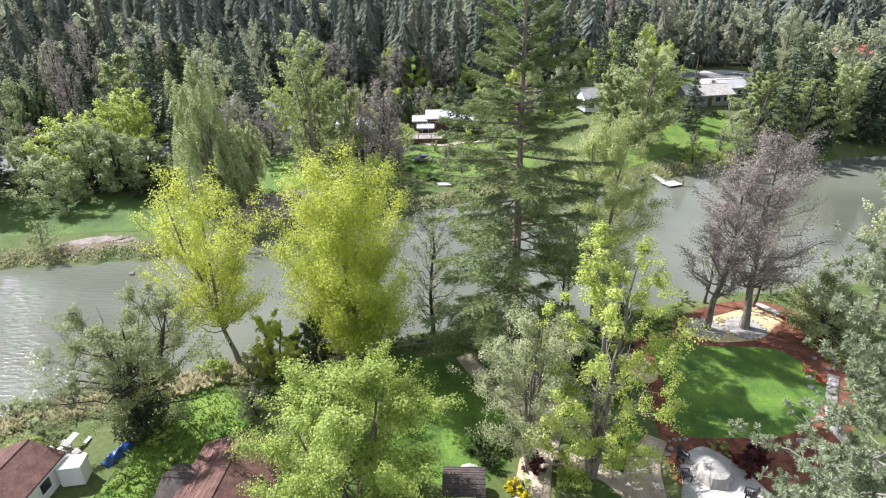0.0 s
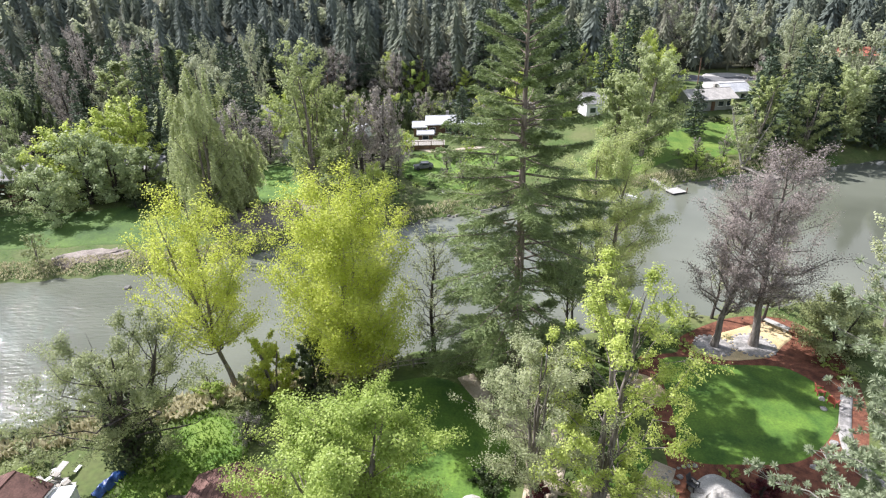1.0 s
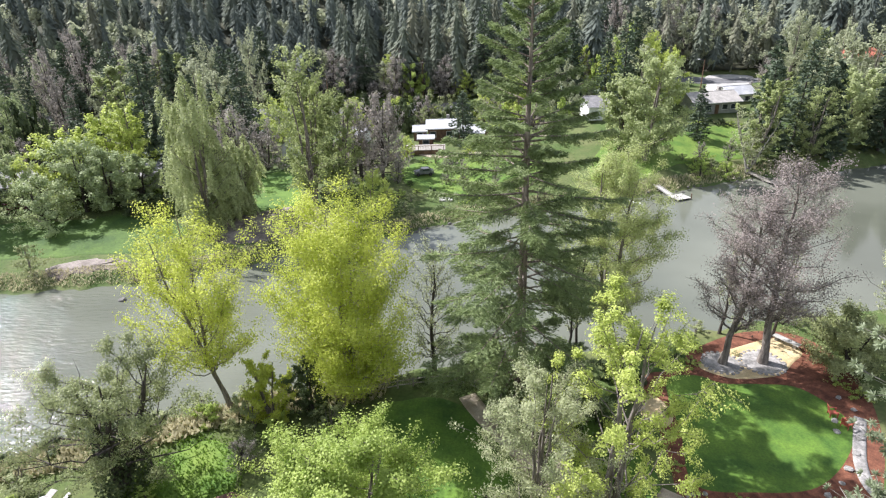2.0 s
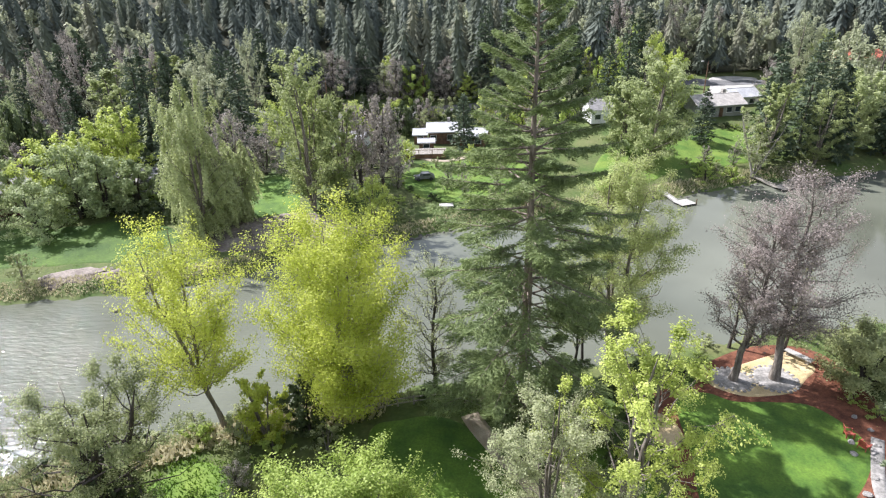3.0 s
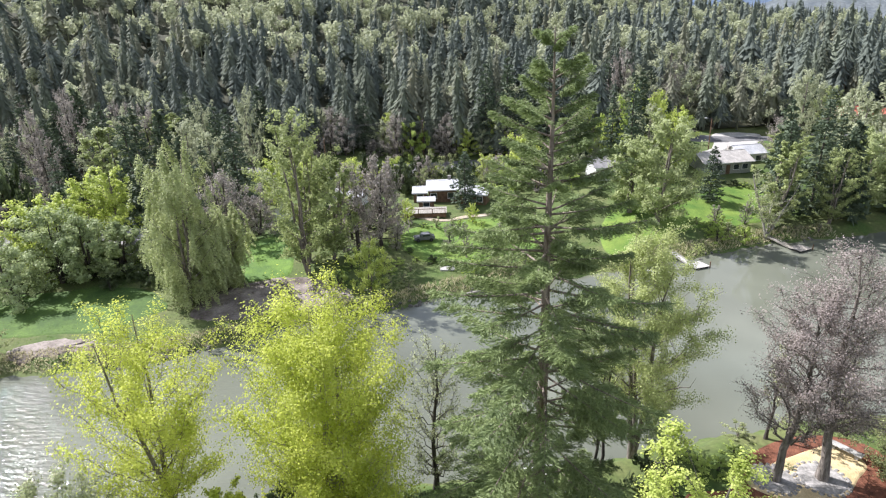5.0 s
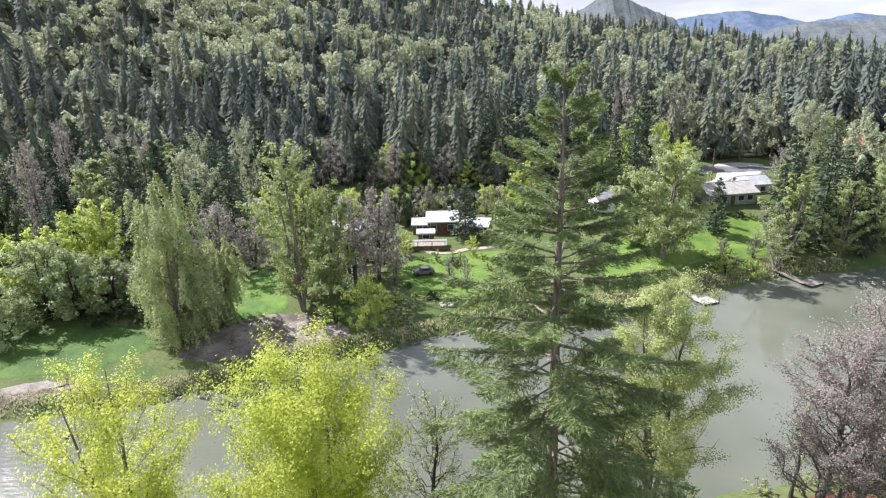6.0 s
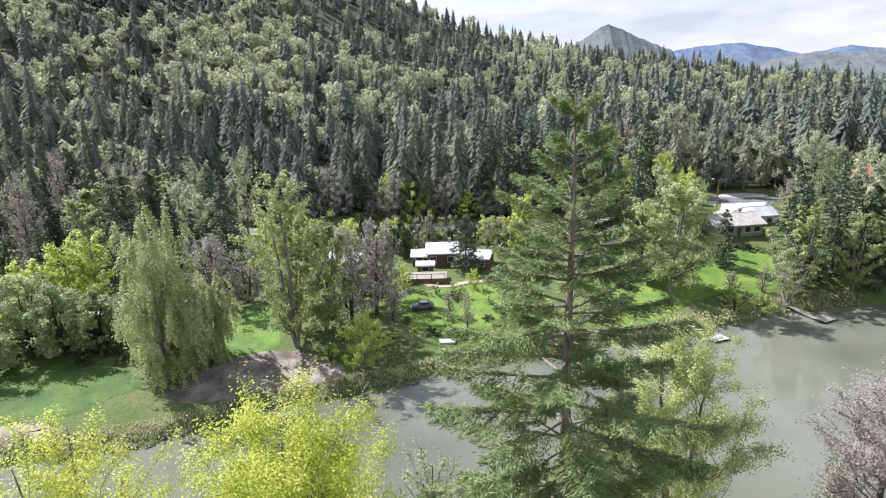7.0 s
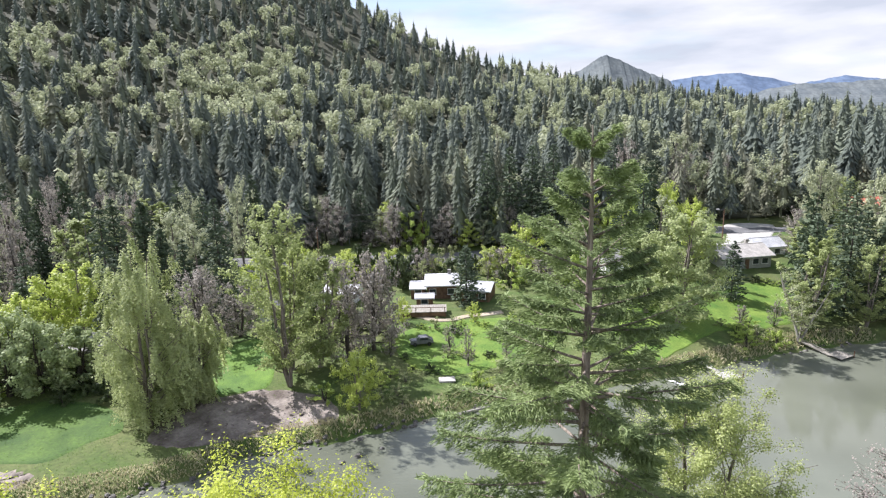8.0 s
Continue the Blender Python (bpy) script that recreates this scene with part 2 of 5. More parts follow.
# mesh helpers
def quad_mesh(name, verts, quads, mat, smooth=False):
    """A mesh from arrays of corners and of four-cornered faces."""
    me = bpy.data.meshes.new(name)
    v = np.asarray(verts, np.float32).reshape(-1, 3)
    q = np.asarray(quads, np.int32).reshape(-1, 4)
    me.vertices.add(len(v))
    me.vertices.foreach_set("co", v.ravel())
    me.loops.add(q.size)
    me.loops.foreach_set("vertex_index", q.ravel())
    me.polygons.add(len(q))
    me.polygons.foreach_set("loop_start", np.arange(0, q.size, 4, dtype=np.int32))
    if smooth:
        me.polygons.foreach_set("use_smooth", np.ones(len(q), bool))
    me.update(calc_edges=True)
    me.materials.append(mat)
    return me


def part(name, bm, mat, parent=None, label=""):
    """Links a bmesh or a mesh as one object under its thing."""
    if isinstance(bm, bmesh.types.BMesh):
        me = bpy.data.meshes.new(name)
        bm.to_mesh(me)
        bm.free()
        me.materials.append(mat)
    else:
        me = bm
    ob = new(name, me)
    if parent is not None:
        ob.parent = parent
    if label:
        ob["label"] = label
    return ob


def thing(name, x, y, z, turn=0.0, label="", category="", group="", kind="", scale=1.0):
    e = new(name)
    e.empty_display_size = 0.3
    e.matrix_basis = Matrix.Translation((x, y, z)) @ Matrix.Rotation(radians(turn), 4, "Z") @ Matrix.Scale(scale, 4)
    return tagged(e, label, category, group, kind)


def box(bm, cx, cy, cz, sx, sy, sz, rx=0, ry=0, rz=0, bevel=0.0):
    """A box given by its middle and size; its edges rounded where bevel is set."""
    r = bmesh.ops.create_cube(bm, size=1)
    bmesh.ops.transform(bm, matrix=pose(cx, cy, cz, rx, ry, rz) @ Matrix.Diagonal((sx, sy, sz, 1)), verts=r["verts"])
    if bevel:
        es = list({e for v in r["verts"] for e in v.link_edges})
        bmesh.ops.bevel(bm, geom=es, offset=bevel, segments=1, affect="EDGES")
    return bm


def boxm(*a, **k):
    return box(bmesh.new(), *a, **k)


def rod(bm, a, b, r1, r2=None, sides=8):
    a, b = Vector(a), Vector(b)
    d = b - a
    r = bmesh.ops.create_cone(bm, cap_ends=True, segments=sides, radius1=r1, radius2=r1 if r2 is None else r2, depth=d.length)
    bmesh.ops.transform(bm, matrix=Matrix.Translation((a + b) / 2) @ d.to_track_quat("Z", "Y").to_matrix().to_4x4(), verts=r["verts"])
    return bm


def rodm(*a, **k):
    return rod(bmesh.new(), *a, **k)


class Geo:
    """Gathers four-cornered faces."""

    def __init__(self):
        self.v, self.q, self.n = [], [], 0

    def add(self, v, q):
        self.v.append(np.asarray(v, float).reshape(-1, 3))
        self.q.append(np.asarray(q, int).reshape(-1, 4) + self.n)
        self.n += len(self.v[-1])

    def tube(self, pts, radii, sides=5):
        pts = np.asarray(pts, float)
        n = len(pts)
        d = np.gradient(pts, axis=0)
        d /= np.linalg.norm(d, axis=1)[:, None] + 1e-9
        up = np.where(np.abs(d[:, 2:3]) > 0.9, np.array([[1.0, 0, 0]]), np.array([[0, 0, 1.0]]))
        u = np.cross(d, up)
        u /= np.linalg.norm(u, axis=1)[:, None] + 1e-9
        w = np.cross(d, u)
        a = np.linspace(0, 2 * math.pi, sides, endpoint=False)
        ring = pts[:, None] + np.asarray(radii, float)[:, None, None] * (np.cos(a)[None, :, None] * u[:, None] + np.sin(a)[None, :, None] * w[:, None])
        i = np.arange(n - 1)[:, None] * sides
        j = np.arange(sides)[None]
        k = (j + 1) % sides
        self.add(ring.reshape(-1, 3), np.stack([i + j, i + k, i + sides + k, i + sides + j], -1))

    def blades(self, c, along, across):
        """Lozenges, each from its middle and two half axes."""
        c, along, across = (np.asarray(a, float).reshape(-1, 3) for a in (c, along, across))
        v = np.stack([c - along, c + across, c + along, c - across], 1)
        self.add(v, np.arange(len(c) * 4).reshape(-1, 4))

    def mesh(self, name, mat, smooth=False):
        return quad_mesh(name, np.concatenate(self.v), np.concatenate(self.q), mat, smooth)

    def arrays(self):
        return np.concatenate(self.v), np.concatenate(self.q)


def unit(rng, n):
    v = rng.normal(size=(n, 3))
    return v / (np.linalg.norm(v, axis=1)[:, None] + 1e-9)


def leaf_cloud(geo, rng, centres, spread, size, loose=0.75):
    """Small leaves in a loose cloud about each centre, turned outwards from the clump and the crown."""
    n = len(centres)
    jit = np.clip(rng.normal(size=(n, 3)), -1.5, 1.5)
    c = centres + jit * spread
    mid, reach = centres.mean(0), centres.std(0) + 0.1
    out = (c - mid) / reach
    out /= np.linalg.norm(out, axis=1)[:, None] + 1e-9
    jit /= np.linalg.norm(jit, axis=1)[:, None] + 1e-9
    nrm = 0.7 * out + 0.5 * jit + loose * unit(rng, n) + np.array([0, 0, 0.25])
    a = np.cross(nrm, unit(rng, n))
    a /= np.linalg.norm(a, axis=1)[:, None] + 1e-9
    b = np.cross(nrm, a)
    b /= np.linalg.norm(b, axis=1)[:, None] + 1e-9
    s = size * rng.uniform(0.55, 1.35, (n, 1))
    geo.blades(c, a * s * 0.5, b * s * 0.34)


# terrain
NEAR_X = np.array([-600, -120, -80, -60, -41, -36, -29.5, -22, -16, -11, -6, -1, 10.5, 24, 31, 40, 51, 100, 600.0])
NEAR_Y = np.array([-60, 8, 22, 32, 40.4, 45, 47, 51.4, 53.6, 54.8, 57, 58.5, 61, 65, 67, 68.7, 71, 84, 190.0])
FAR_X = np.array([-600, -120, -65.8, -56.5, -46.6, -39, -32, -29, -21, -13, -5.7, 2.8, 16, 28, 39, 52, 68, 120, 600.0])
FAR_Y = np.array([-20, 62, 72, 74, 75.7, 78.7, 83.2, 86.7, 89.4, 93, 97.6, 101.4, 105.5, 110, 114.8, 120.7, 124.6, 142, 300.0])
RIDGE_X = np.array([-1500, -700, -400, -250, -95, -33, 34, 74, 132, 188, 241, 313, 450, 1500.0])
RIDGE_Z = np.array([330, 320, 262, 210, 130, 95, 73, 61, 53, 47, 36, 26, 18, 14.0])


def smooth01(a):
    a = np.clip(a, 0, 1)
    return a * a * (3 - 2 * a)


def ripple(x, y):
    return np.sin(x * 0.31 + 1.3) * np.cos(y * 0.27 + 0.4) + 0.5 * np.sin(x * 0.83 + y * 0.61)


def ground_z(x, y):
    """Height of the ground: the near bank, the river bed, the far bank, its meadows and the wooded hill."""
    x, y = np.asarray(x, float), np.asarray(y, float)
    wob = 0.5 * np.sin(x * 0.9) + 0.35 * np.sin(x * 2.1 + 1)
    near = np.interp(x, NEAR_X, NEAR_Y) - y + wob * 0.6
    far = y - np.interp(x, FAR_X, FAR_Y) + wob * 0.7
    bank = -1.6 + 1.6 * smooth01((near + 2) / 2) + 3.2 * smooth01(near / 4.5)
    rise = 0.045 + 0.135 * smooth01((x - 12) / 28)
    top = 1.1 * smooth01(far / 3.0) + rise * np.clip(far - 2, 0, 38) + 0.12 * ripple(x, y) * smooth01(far / 8)
    foot = 172 + 30 * smooth01((x - 30) / 90)
    ridge = np.interp(x, RIDGE_X, RIDGE_Z)
    up = np.clip((y - foot) / (540 - foot), 0, 1)
    hill = np.maximum(ridge - 6, 0) * (0.85 * up + 0.15 * up * up) + 2.2 * ripple(x * 0.12, y * 0.12) * smooth01((y - foot) / 60)
    hill = np.where(y > 540, np.maximum(ridge - 6, 0) * np.clip(1 - (y - 540) / 900, 0.0, 1), hill)
    opposite = -1.6 + 1.6 * smooth01((far + 2) / 2) + top + hill
    return np.where(near > -2, bank, opposite)


def gz(x, y):
    return float(ground_z(x, y))


gx = np.concatenate([np.linspace(-3000, -320, 14), np.linspace(-300, -95, 35), np.linspace(-90, 90, 226), np.linspace(95, 300, 35), np.linspace(320, 3000, 14)])
gy = np.concatenate([np.linspace(-1500, -60, 8), np.linspace(-50, 24, 20), np.linspace(25, 150, 190), np.linspace(152, 300, 50), np.linspace(306, 700, 50), np.linspace(750, 4200, 14)])
GX, GY = np.meshgrid(gx, gy)
gi = np.arange(GX.size).reshape(GX.shape)
ground_me = quad_mesh("ground", np.stack([GX, GY, ground_z(GX, GY)], -1), np.stack([gi[:-1, :-1], gi[:-1, 1:], gi[1:, 1:], gi[1:, :-1]], -1), M_GROUND, True)
ground = tagged(new("ground", ground_me), "rough grass and bare soil rising to a wooded hill", "ground", kind="structure")

wx, wy = np.linspace(-600, 600, 61), np.linspace(-120, 320, 41)
WX, WY = np.meshgrid(wx, wy)
wi = np.arange(WX.size).reshape(WX.shape)
tagged(new("water", quad_mesh("water", np.stack([WX, WY, WX * 0], -1), np.stack([wi[:-1, :-1], wi[:-1, 1:], wi[1:, 1:], wi[1:, :-1]], -1), M_WATER, True)),
       "grey green rippled river water", "river", kind="structure")


fx, fy = np.linspace(-560, 430, 150), np.linspace(184, 700, 110)
FX, FY = np.meshgrid(fx, fy)
FY = FY + 26 * smooth01((FX - 30) / 90) * (FY < 230)
fi = np.arange(FX.size).reshape(FX.shape)
tagged(new("forest_floor", quad_mesh("forest_floor", np.stack([FX, FY, ground_z(FX, FY) + 0.5 * smooth01((FY - 186) / 20) - 0.02], -1), np.stack([fi[:-1, :-1], fi[:-1, 1:], fi[1:, 1:], fi[1:, :-1]], -1), M_LITTER, True)),
       "brown needle litter under the hillside forest", "forest floor", kind="structure")


def rounded(points, steps=6):
    """A closed smooth outline through the points."""
    p = np.asarray(points, float)
    out = []
    for i in range(len(p)):
        a, b, c, d = p[i - 1], p[i], p[(i + 1) % len(p)], p[(i + 2) % len(p)]
        for s in np.arange(steps) / steps:
            out.append(0.5 * (2 * b + (c - a) * s + (2 * a - 5 * b + 4 * c - d) * s * s + (3 * b - a - 3 * c + d) * s ** 3))
    return np.array(out)


def patch(name, points, mat, label, category, lift=0.05, rings=14, rough=0.0, kind="structure", seed=0, soft=True):
    """A piece of ground cover that follows the terrain."""
    o = rounded(points) if soft else np.asarray(points, float)
    rng = np.random.default_rng(seed + len(name))
    if rough:
        o = o + rng.normal(size=o.shape) * rough
    c = o.mean(0)
    n = len(o)
    rr = np.linspace(0.0, 1, rings + 1)
    v = c + (o - c)[None] * rr[:, None, None]
    z = ground_z(v[..., 0], v[..., 1]) + lift
    z[-1] -= lift + 0.08
    verts = np.concatenate([v, z[..., None]], -1).reshape(-1, 3)
    i = np.arange(rings)[:, None] * n
    j = np.arange(n)[None]
    k = (j + 1) % n
    q = np.stack([i + j, i + n + j, i + n + k, i + k], -1)
    return tagged(new(name, quad_mesh(name, verts, q, mat, True)), label, category, kind=kind)


def ribbon(name, points, width, mat, label, category, lift=0.07, steps=10):
    """A path of even width along a line of points."""
    p = np.asarray(points, float)
    t = np.linspace(0, len(p) - 1, (len(p) - 1) * steps + 1)
    ext = np.vstack([2 * p[0] - p[1], p, 2 * p[-1] - p[-2]])
    line = []
    for s in t:
        i = min(int(s), len(p) - 2)
        f = s - i
        a, b, c, d = ext[i], ext[i + 1], ext[i + 2], ext[i + 3]
        line.append(0.5 * (2 * b + (c - a) * f + (2 * a - 5 * b + 4 * c - d) * f * f + (3 * b - a - 3 * c + d) * f ** 3))
    line = np.array(line)
    d = np.gradient(line, axis=0)
    d /= np.linalg.norm(d, axis=1)[:, None]
    nrm = np.stack([-d[:, 1], d[:, 0]], -1)
    cols = np.array([-0.52, -0.5, -0.25, 0, 0.25, 0.5, 0.52])
    wv = np.broadcast_to(np.asarray(width, float), (len(line),)) if np.ndim(width) == 0 else np.interp(t, np.arange(len(p)), width)
    v = line[:, None] + nrm[:, None] * cols[None, :, None] * wv[:, None, None]
    z = ground_z(v[..., 0], v[..., 1]) + lift
    z[:, 0] -= lift + 0.05
    z[:, -1] -= lift + 0.05
    m = len(cols)
    idx = np.arange(len(line) * m).reshape(-1, m)
    return tagged(new(name, quad_mesh(name, np.concatenate([v, z[..., None]], -1).reshape(-1, 3), np.stack([idx[:-1, 1:], idx[:-1, :-1], idx[1:, :-1], idx[1:, 1:]], -1), mat, True)), label, category, kind="structure")


# trees
def curve_points(a, b, bend, n=5):
    """A bowed line from a to b."""
    t = np.linspace(0, 1, n)[:, None]
    a, b = np.asarray(a, float), np.asarray(b, float)
    return a + (b - a) * t + np.asarray(bend, float) * (4 * t * (1 - t))


def broadleaf(seed, h, r, base=0.3, limbs=34, subs=8, leaves=26, size=0.3, shape="oval", trunk_r=0.28, stems=1, spread=0.0,
              lean=(0.0, 0.0), sides=6, cloud=0.5, droop=0.0, twigs=True, gap=0.0, upward=0.15, hang=0.0, crook=0.035):
    """Wood and leaves of a broadleaf tree of height h and crown radius r, its base at the origin."""
    rng = np.random.default_rng(seed)
    wood, leaf = Geo(), Geo()
    stems_pts = []
    for s in range(stems):
        a = rng.uniform(0, 6.28) if stems > 1 else 0
        top = np.array([lean[0] + spread * math.cos(a), lean[1] + spread * math.sin(a), h * rng.uniform(0.86, 0.95)])
        n = 9
        t = np.linspace(0, 1, n)
        pts = np.outer(t ** 1.1, top)
        pts[1:, :2] += np.cumsum(rng.normal(size=(n - 1, 2)) * h * 0.009, 0)
        rad = trunk_r * (1 - t) ** 0.8 + 0.03
        rad[0] *= 1.35
        wood.tube(pts, rad, sides + 2)
        stems_pts.append(pts)
    cents = []
    for i in range(limbs):
        pts = stems_pts[i % stems]
        f = base + (1 - base) * ((i + rng.uniform(0.1, 0.9)) / limbs)
        u = (f - base) / (1 - base)
        if shape == "oval":
            env = math.sin(math.pi * (0.16 + 0.78 * u)) ** 0.7
            rise = 0.35 + 0.6 * u
        elif shape == "column":
            env = (math.sin(math.pi * (0.12 + 0.8 * u))) ** 0.6
            rise = 1.1
        elif shape == "dome":
            env = math.sqrt(max(0.05, 1 - u ** 2.2))
            rise = 0.25 + 0.5 * u
        else:
            env = 1 - 0.85 * u
            rise = 0.2
        sf = max(base * 0.75, f - 0.16 - 0.1 * (shape == "column")) if shape != "dome" else max(base * 0.8, f * 0.8)
        k = sf * (len(pts) - 1) / 0.92
        k = min(k, len(pts) - 1.01)
        p0 = pts[int(k)] + (pts[int(k) + 1] - pts[int(k)]) * (k - int(k))
        ang = i * 2.399 + rng.uniform(-0.5, 0.5)
        ln = r * env * rng.uniform(0.42, 1.2)
        tip = np.array([lean[0] * f + math.cos(ang) * ln, lean[1] * f + math.sin(ang) * ln, f * h + rise * 0.12 * ln])
        tip[:2] += (p0[:2] - np.array(lean) * f) * 0.5
        bend = np.array([0, 0, (-0.08 if shape != "column" else -0.12) * ln - droop * 0.1 * ln])
        lp = curve_points(p0, tip, bend, 6)
        lp[1:-1] += rng.normal(size=(4, 3)) * crook * ln
        r0 = max(0.02, trunk_r * 0.36 * (1 - 0.7 * u))
        wood.tube(lp, np.linspace(r0, 0.012, 6), max(3, sides - 2))
        if rng.random() < gap:
            continue
        for j in range(subs):
            t = rng.uniform(0.3, 1.0)
            kk = t * 4.99
            q0 = lp[int(kk)] + (lp[int(kk) + 1] - lp[int(kk)]) * (kk - int(kk))
            d = unit(rng, 1)[0]
            d[2] = abs(d[2]) * 0.6 + upward - droop
            d[:2] += 0.6 * np.array([math.cos(ang), math.sin(ang)])
            sl = rng.uniform(0.1, 0.26) * r * (1.1 - 0.4 * u)
            q1 = q0 + d * sl
            if droop:
                q1[2] -= droop * sl * rng.uniform(0.6, 1.8) + hang * rng.uniform(0.4, 1.5)
            sp = curve_points(q0, q1, (0, 0, -0.05 * sl), 3)
            if twigs:
                wood.tube(sp, (0.022, 0.014, 0.008), 3)
            tt = rng.uniform(0.15, 1.1, (leaves, 1))
            cents.append(q0 + (q1 - q0) * tt)
    if cents and leaves:
        c = np.concatenate(cents)
        leaf_cloud(leaf, rng, c, cloud * r * 0.11, size)
    return wood, leaf


def conifer(seed, h, r, whorls=46, per=7, twig=14, tufts=3, base=0.06, droop=0.25, size=0.5, trunk_r=0.45, open_in=0.25, power=0.8, tops=0.035, sides=8, fluff=0.07, vary=(0.72, 1.16), slim=0.2, stray=0.4, skirt=0.16, plume=0.34, low=0.35, rise=0.4):
    """Wood and needles of a conifer: whorls of drooping boughs with side sprays."""
    rng = np.random.default_rng(seed)
    wood, leaf = Geo(), Geo()
    n = 12
    t = np.linspace(0, 1, n)
    pts = np.stack([np.cumsum(rng.normal(size=n) * 0.03), np.cumsum(rng.normal(size=n) * 0.03), t * h], -1)
    pts[0, :2] = 0
    wood.tube(pts, trunk_r * (1 - t) ** 0.85 + 0.025, sides)
    for w in range(whorls):
        f = base + (1 - base) * (w / whorls) ** 0.95
        f += rng.uniform(-0.3, 0.3) / whorls
        prof = ((1 - f) ** power) * (0.55 + 0.45 * min(1, (f - base) / skirt + low)) + tops
        for b in range(per):
            if rng.random() < 0.08:
                continue
            ang = b * 6.283 / per + w * 1.9 + rng.uniform(-0.35, 0.35)
            ln = r * prof * rng.uniform(*vary)
            z0 = (f + rng.uniform(-0.35, 0.35) / whorls) * h
            d = np.array([math.cos(ang), math.sin(ang), 0])
            side = np.array([-d[1], d[0], 0])
            tt = np.linspace(0, 1, 6)
            lift = rise * (f ** 3) - droop * (1 - f)
            zz = z0 + ln * (lift * tt + 0.28 * droop * tt ** 3 - 0.05 * tt)
            bp = np.outer(tt * ln, d) + np.stack([tt * 0, tt * 0, zz], -1)
            bp[:, :2] += pts[min(n - 1, int(f * n)), :2]
            bp[1:] += np.outer(tt[1:] ** 2 * rng.uniform(-0.15, 0.15) * ln, side)
            if sides > 4:
                wood.tube(bp, np.linspace(0.035 + 0.01 * ln, 0.012, 6), 4)
            m = max(3, int(twig * (0.35 + 0.65 * prof)))
            s = np.sort(rng.uniform(open_in, 1.02, m))
            k = np.clip(s * 5, 0, 4.99)
            q = bp[k.astype(int)] + (bp[np.minimum(k.astype(int) + 1, 5)] - bp[k.astype(int)]) * (k - k.astype(int))[:, None]
            sg = np.where(np.arange(m) % 2 == 0, 1.0, -1.0)
            tl = ln * plume * np.sqrt(np.clip(1.12 - s, 0.05, 1)) * rng.uniform(0.7, 1.2, m) + 0.1
            td = d[None] * rng.uniform(0.5, 1.0, (m, 1)) + side[None] * sg[:, None] * rng.uniform(0.5, 1.1, (m, 1))
            td[:, 2] -= rng.uniform(0.05, 0.4, m) * (droop + 0.15)
            td /= np.linalg.norm(td, axis=1)[:, None]
            for c in range(tufts):
                g = (c + rng.uniform(0.2, 0.9, m)) / tufts
                cen = q + td * (tl * g)[:, None]
                cen += rng.normal(size=(m, 3)) * fluff
                cen[:, 2] -= 0.14 * g * tl
                al = td + rng.normal(size=(m, 3)) * stray
                al /= np.linalg.norm(al, axis=1)[:, None]
                ac = np.cross(al, np.array([[0, 0, 0.5]]) + rng.normal(size=(m, 3)) * 0.7)
                ac /= np.linalg.norm(ac, axis=1)[:, None] + 1e-9
                sz = size * rng.uniform(0.6, 1.3, (m, 1)) * (0.6 + 0.4 * min(1, prof * 1.6))
                leaf.blades(cen, al * sz * 0.62, ac * sz * slim)
    return wood, leaf


def pine(seed, h, r, whorls=24, per=6, puffs=12, needles=20, base=0.1, size=0.34):
    """Wood and needles of a pine: crooked boughs that end in round tufts of long needles."""
    rng = np.random.default_rng(seed)
    wood, leaf = Geo(), Geo()
    t = np.linspace(0, 1, 10)
    pts = np.stack([np.cumsum(rng.normal(size=10) * 0.06), np.cumsum(rng.normal(size=10) * 0.06), t * h], -1)
    pts[0, :2] = 0
    wood.tube(pts, 0.34 * (1 - t) ** 0.8 + 0.03, 8)
    for w in range(whorls):
        f = base + (1 - base) * (w + rng.uniform(-0.3, 0.3)) / whorls
        for b in range(per):
            a = b * 6.283 / per + w * 2.1 + rng.uniform(-0.5, 0.5)
            ln = r * (1.02 - f) ** 0.55 * rng.uniform(0.5, 1.15)
            d = np.array([math.cos(a), math.sin(a), 0.0])
            p0 = np.array([pts[min(9, int(f * 10)), 0], pts[min(9, int(f * 10)), 1], f * h])
            bp = curve_points(p0, p0 + d * ln + np.array([0, 0, ln * (0.5 * f - 0.12 + rng.uniform(-0.1, 0.15))]), (0, 0, -0.08 * ln), 6)
            bp[1:-1] += rng.normal(size=(4, 3)) * 0.03 * ln
            wood.tube(bp, np.linspace(0.03 + 0.009 * ln, 0.012, 6), 4)
            for j in range(puffs):
                k = rng.uniform(0.35, 1.0) * 4.99
                q0 = bp[int(k)] + (bp[int(k) + 1] - bp[int(k)]) * (k - int(k))
                o = unit(rng, 1)[0] * np.array([1, 1, 0.5]) + d * 0.6 + np.array([0, 0, 0.3])
                q1 = q0 + o * rng.uniform(0.25, 0.75) * (0.4 + 0.1 * ln)
                wood.tube(np.stack([q0, q1]), (0.018, 0.01), 3)
                u = unit(rng, needles) + o * 0.5
                u /= np.linalg.norm(u, axis=1)[:, None]
                s = size * rng.uniform(0.7, 1.2, (needles, 1))
                x = np.cross(u, unit(rng, needles))
                x /= np.linalg.norm(x, axis=1)[:, None] + 1e-9
                leaf.blades(q1 + u * s * 0.5, u * s * 0.5, x * s * 0.1)
    return wood, leaf


def tree_thing(name, geos, mats, label, category, x, y, turn=0.0, group="", scale=1.0, z=None):
    e = thing(name, x, y, gz(x, y) - 0.1 if z is None else z, turn, label, category, group, scale=scale)
    part("trunk", geos[0].mesh("trunk", mats[0], True), None, e)
    if geos[1].n:
        part("crown", geos[1].mesh("crown", mats[1]), None, e)
    return e


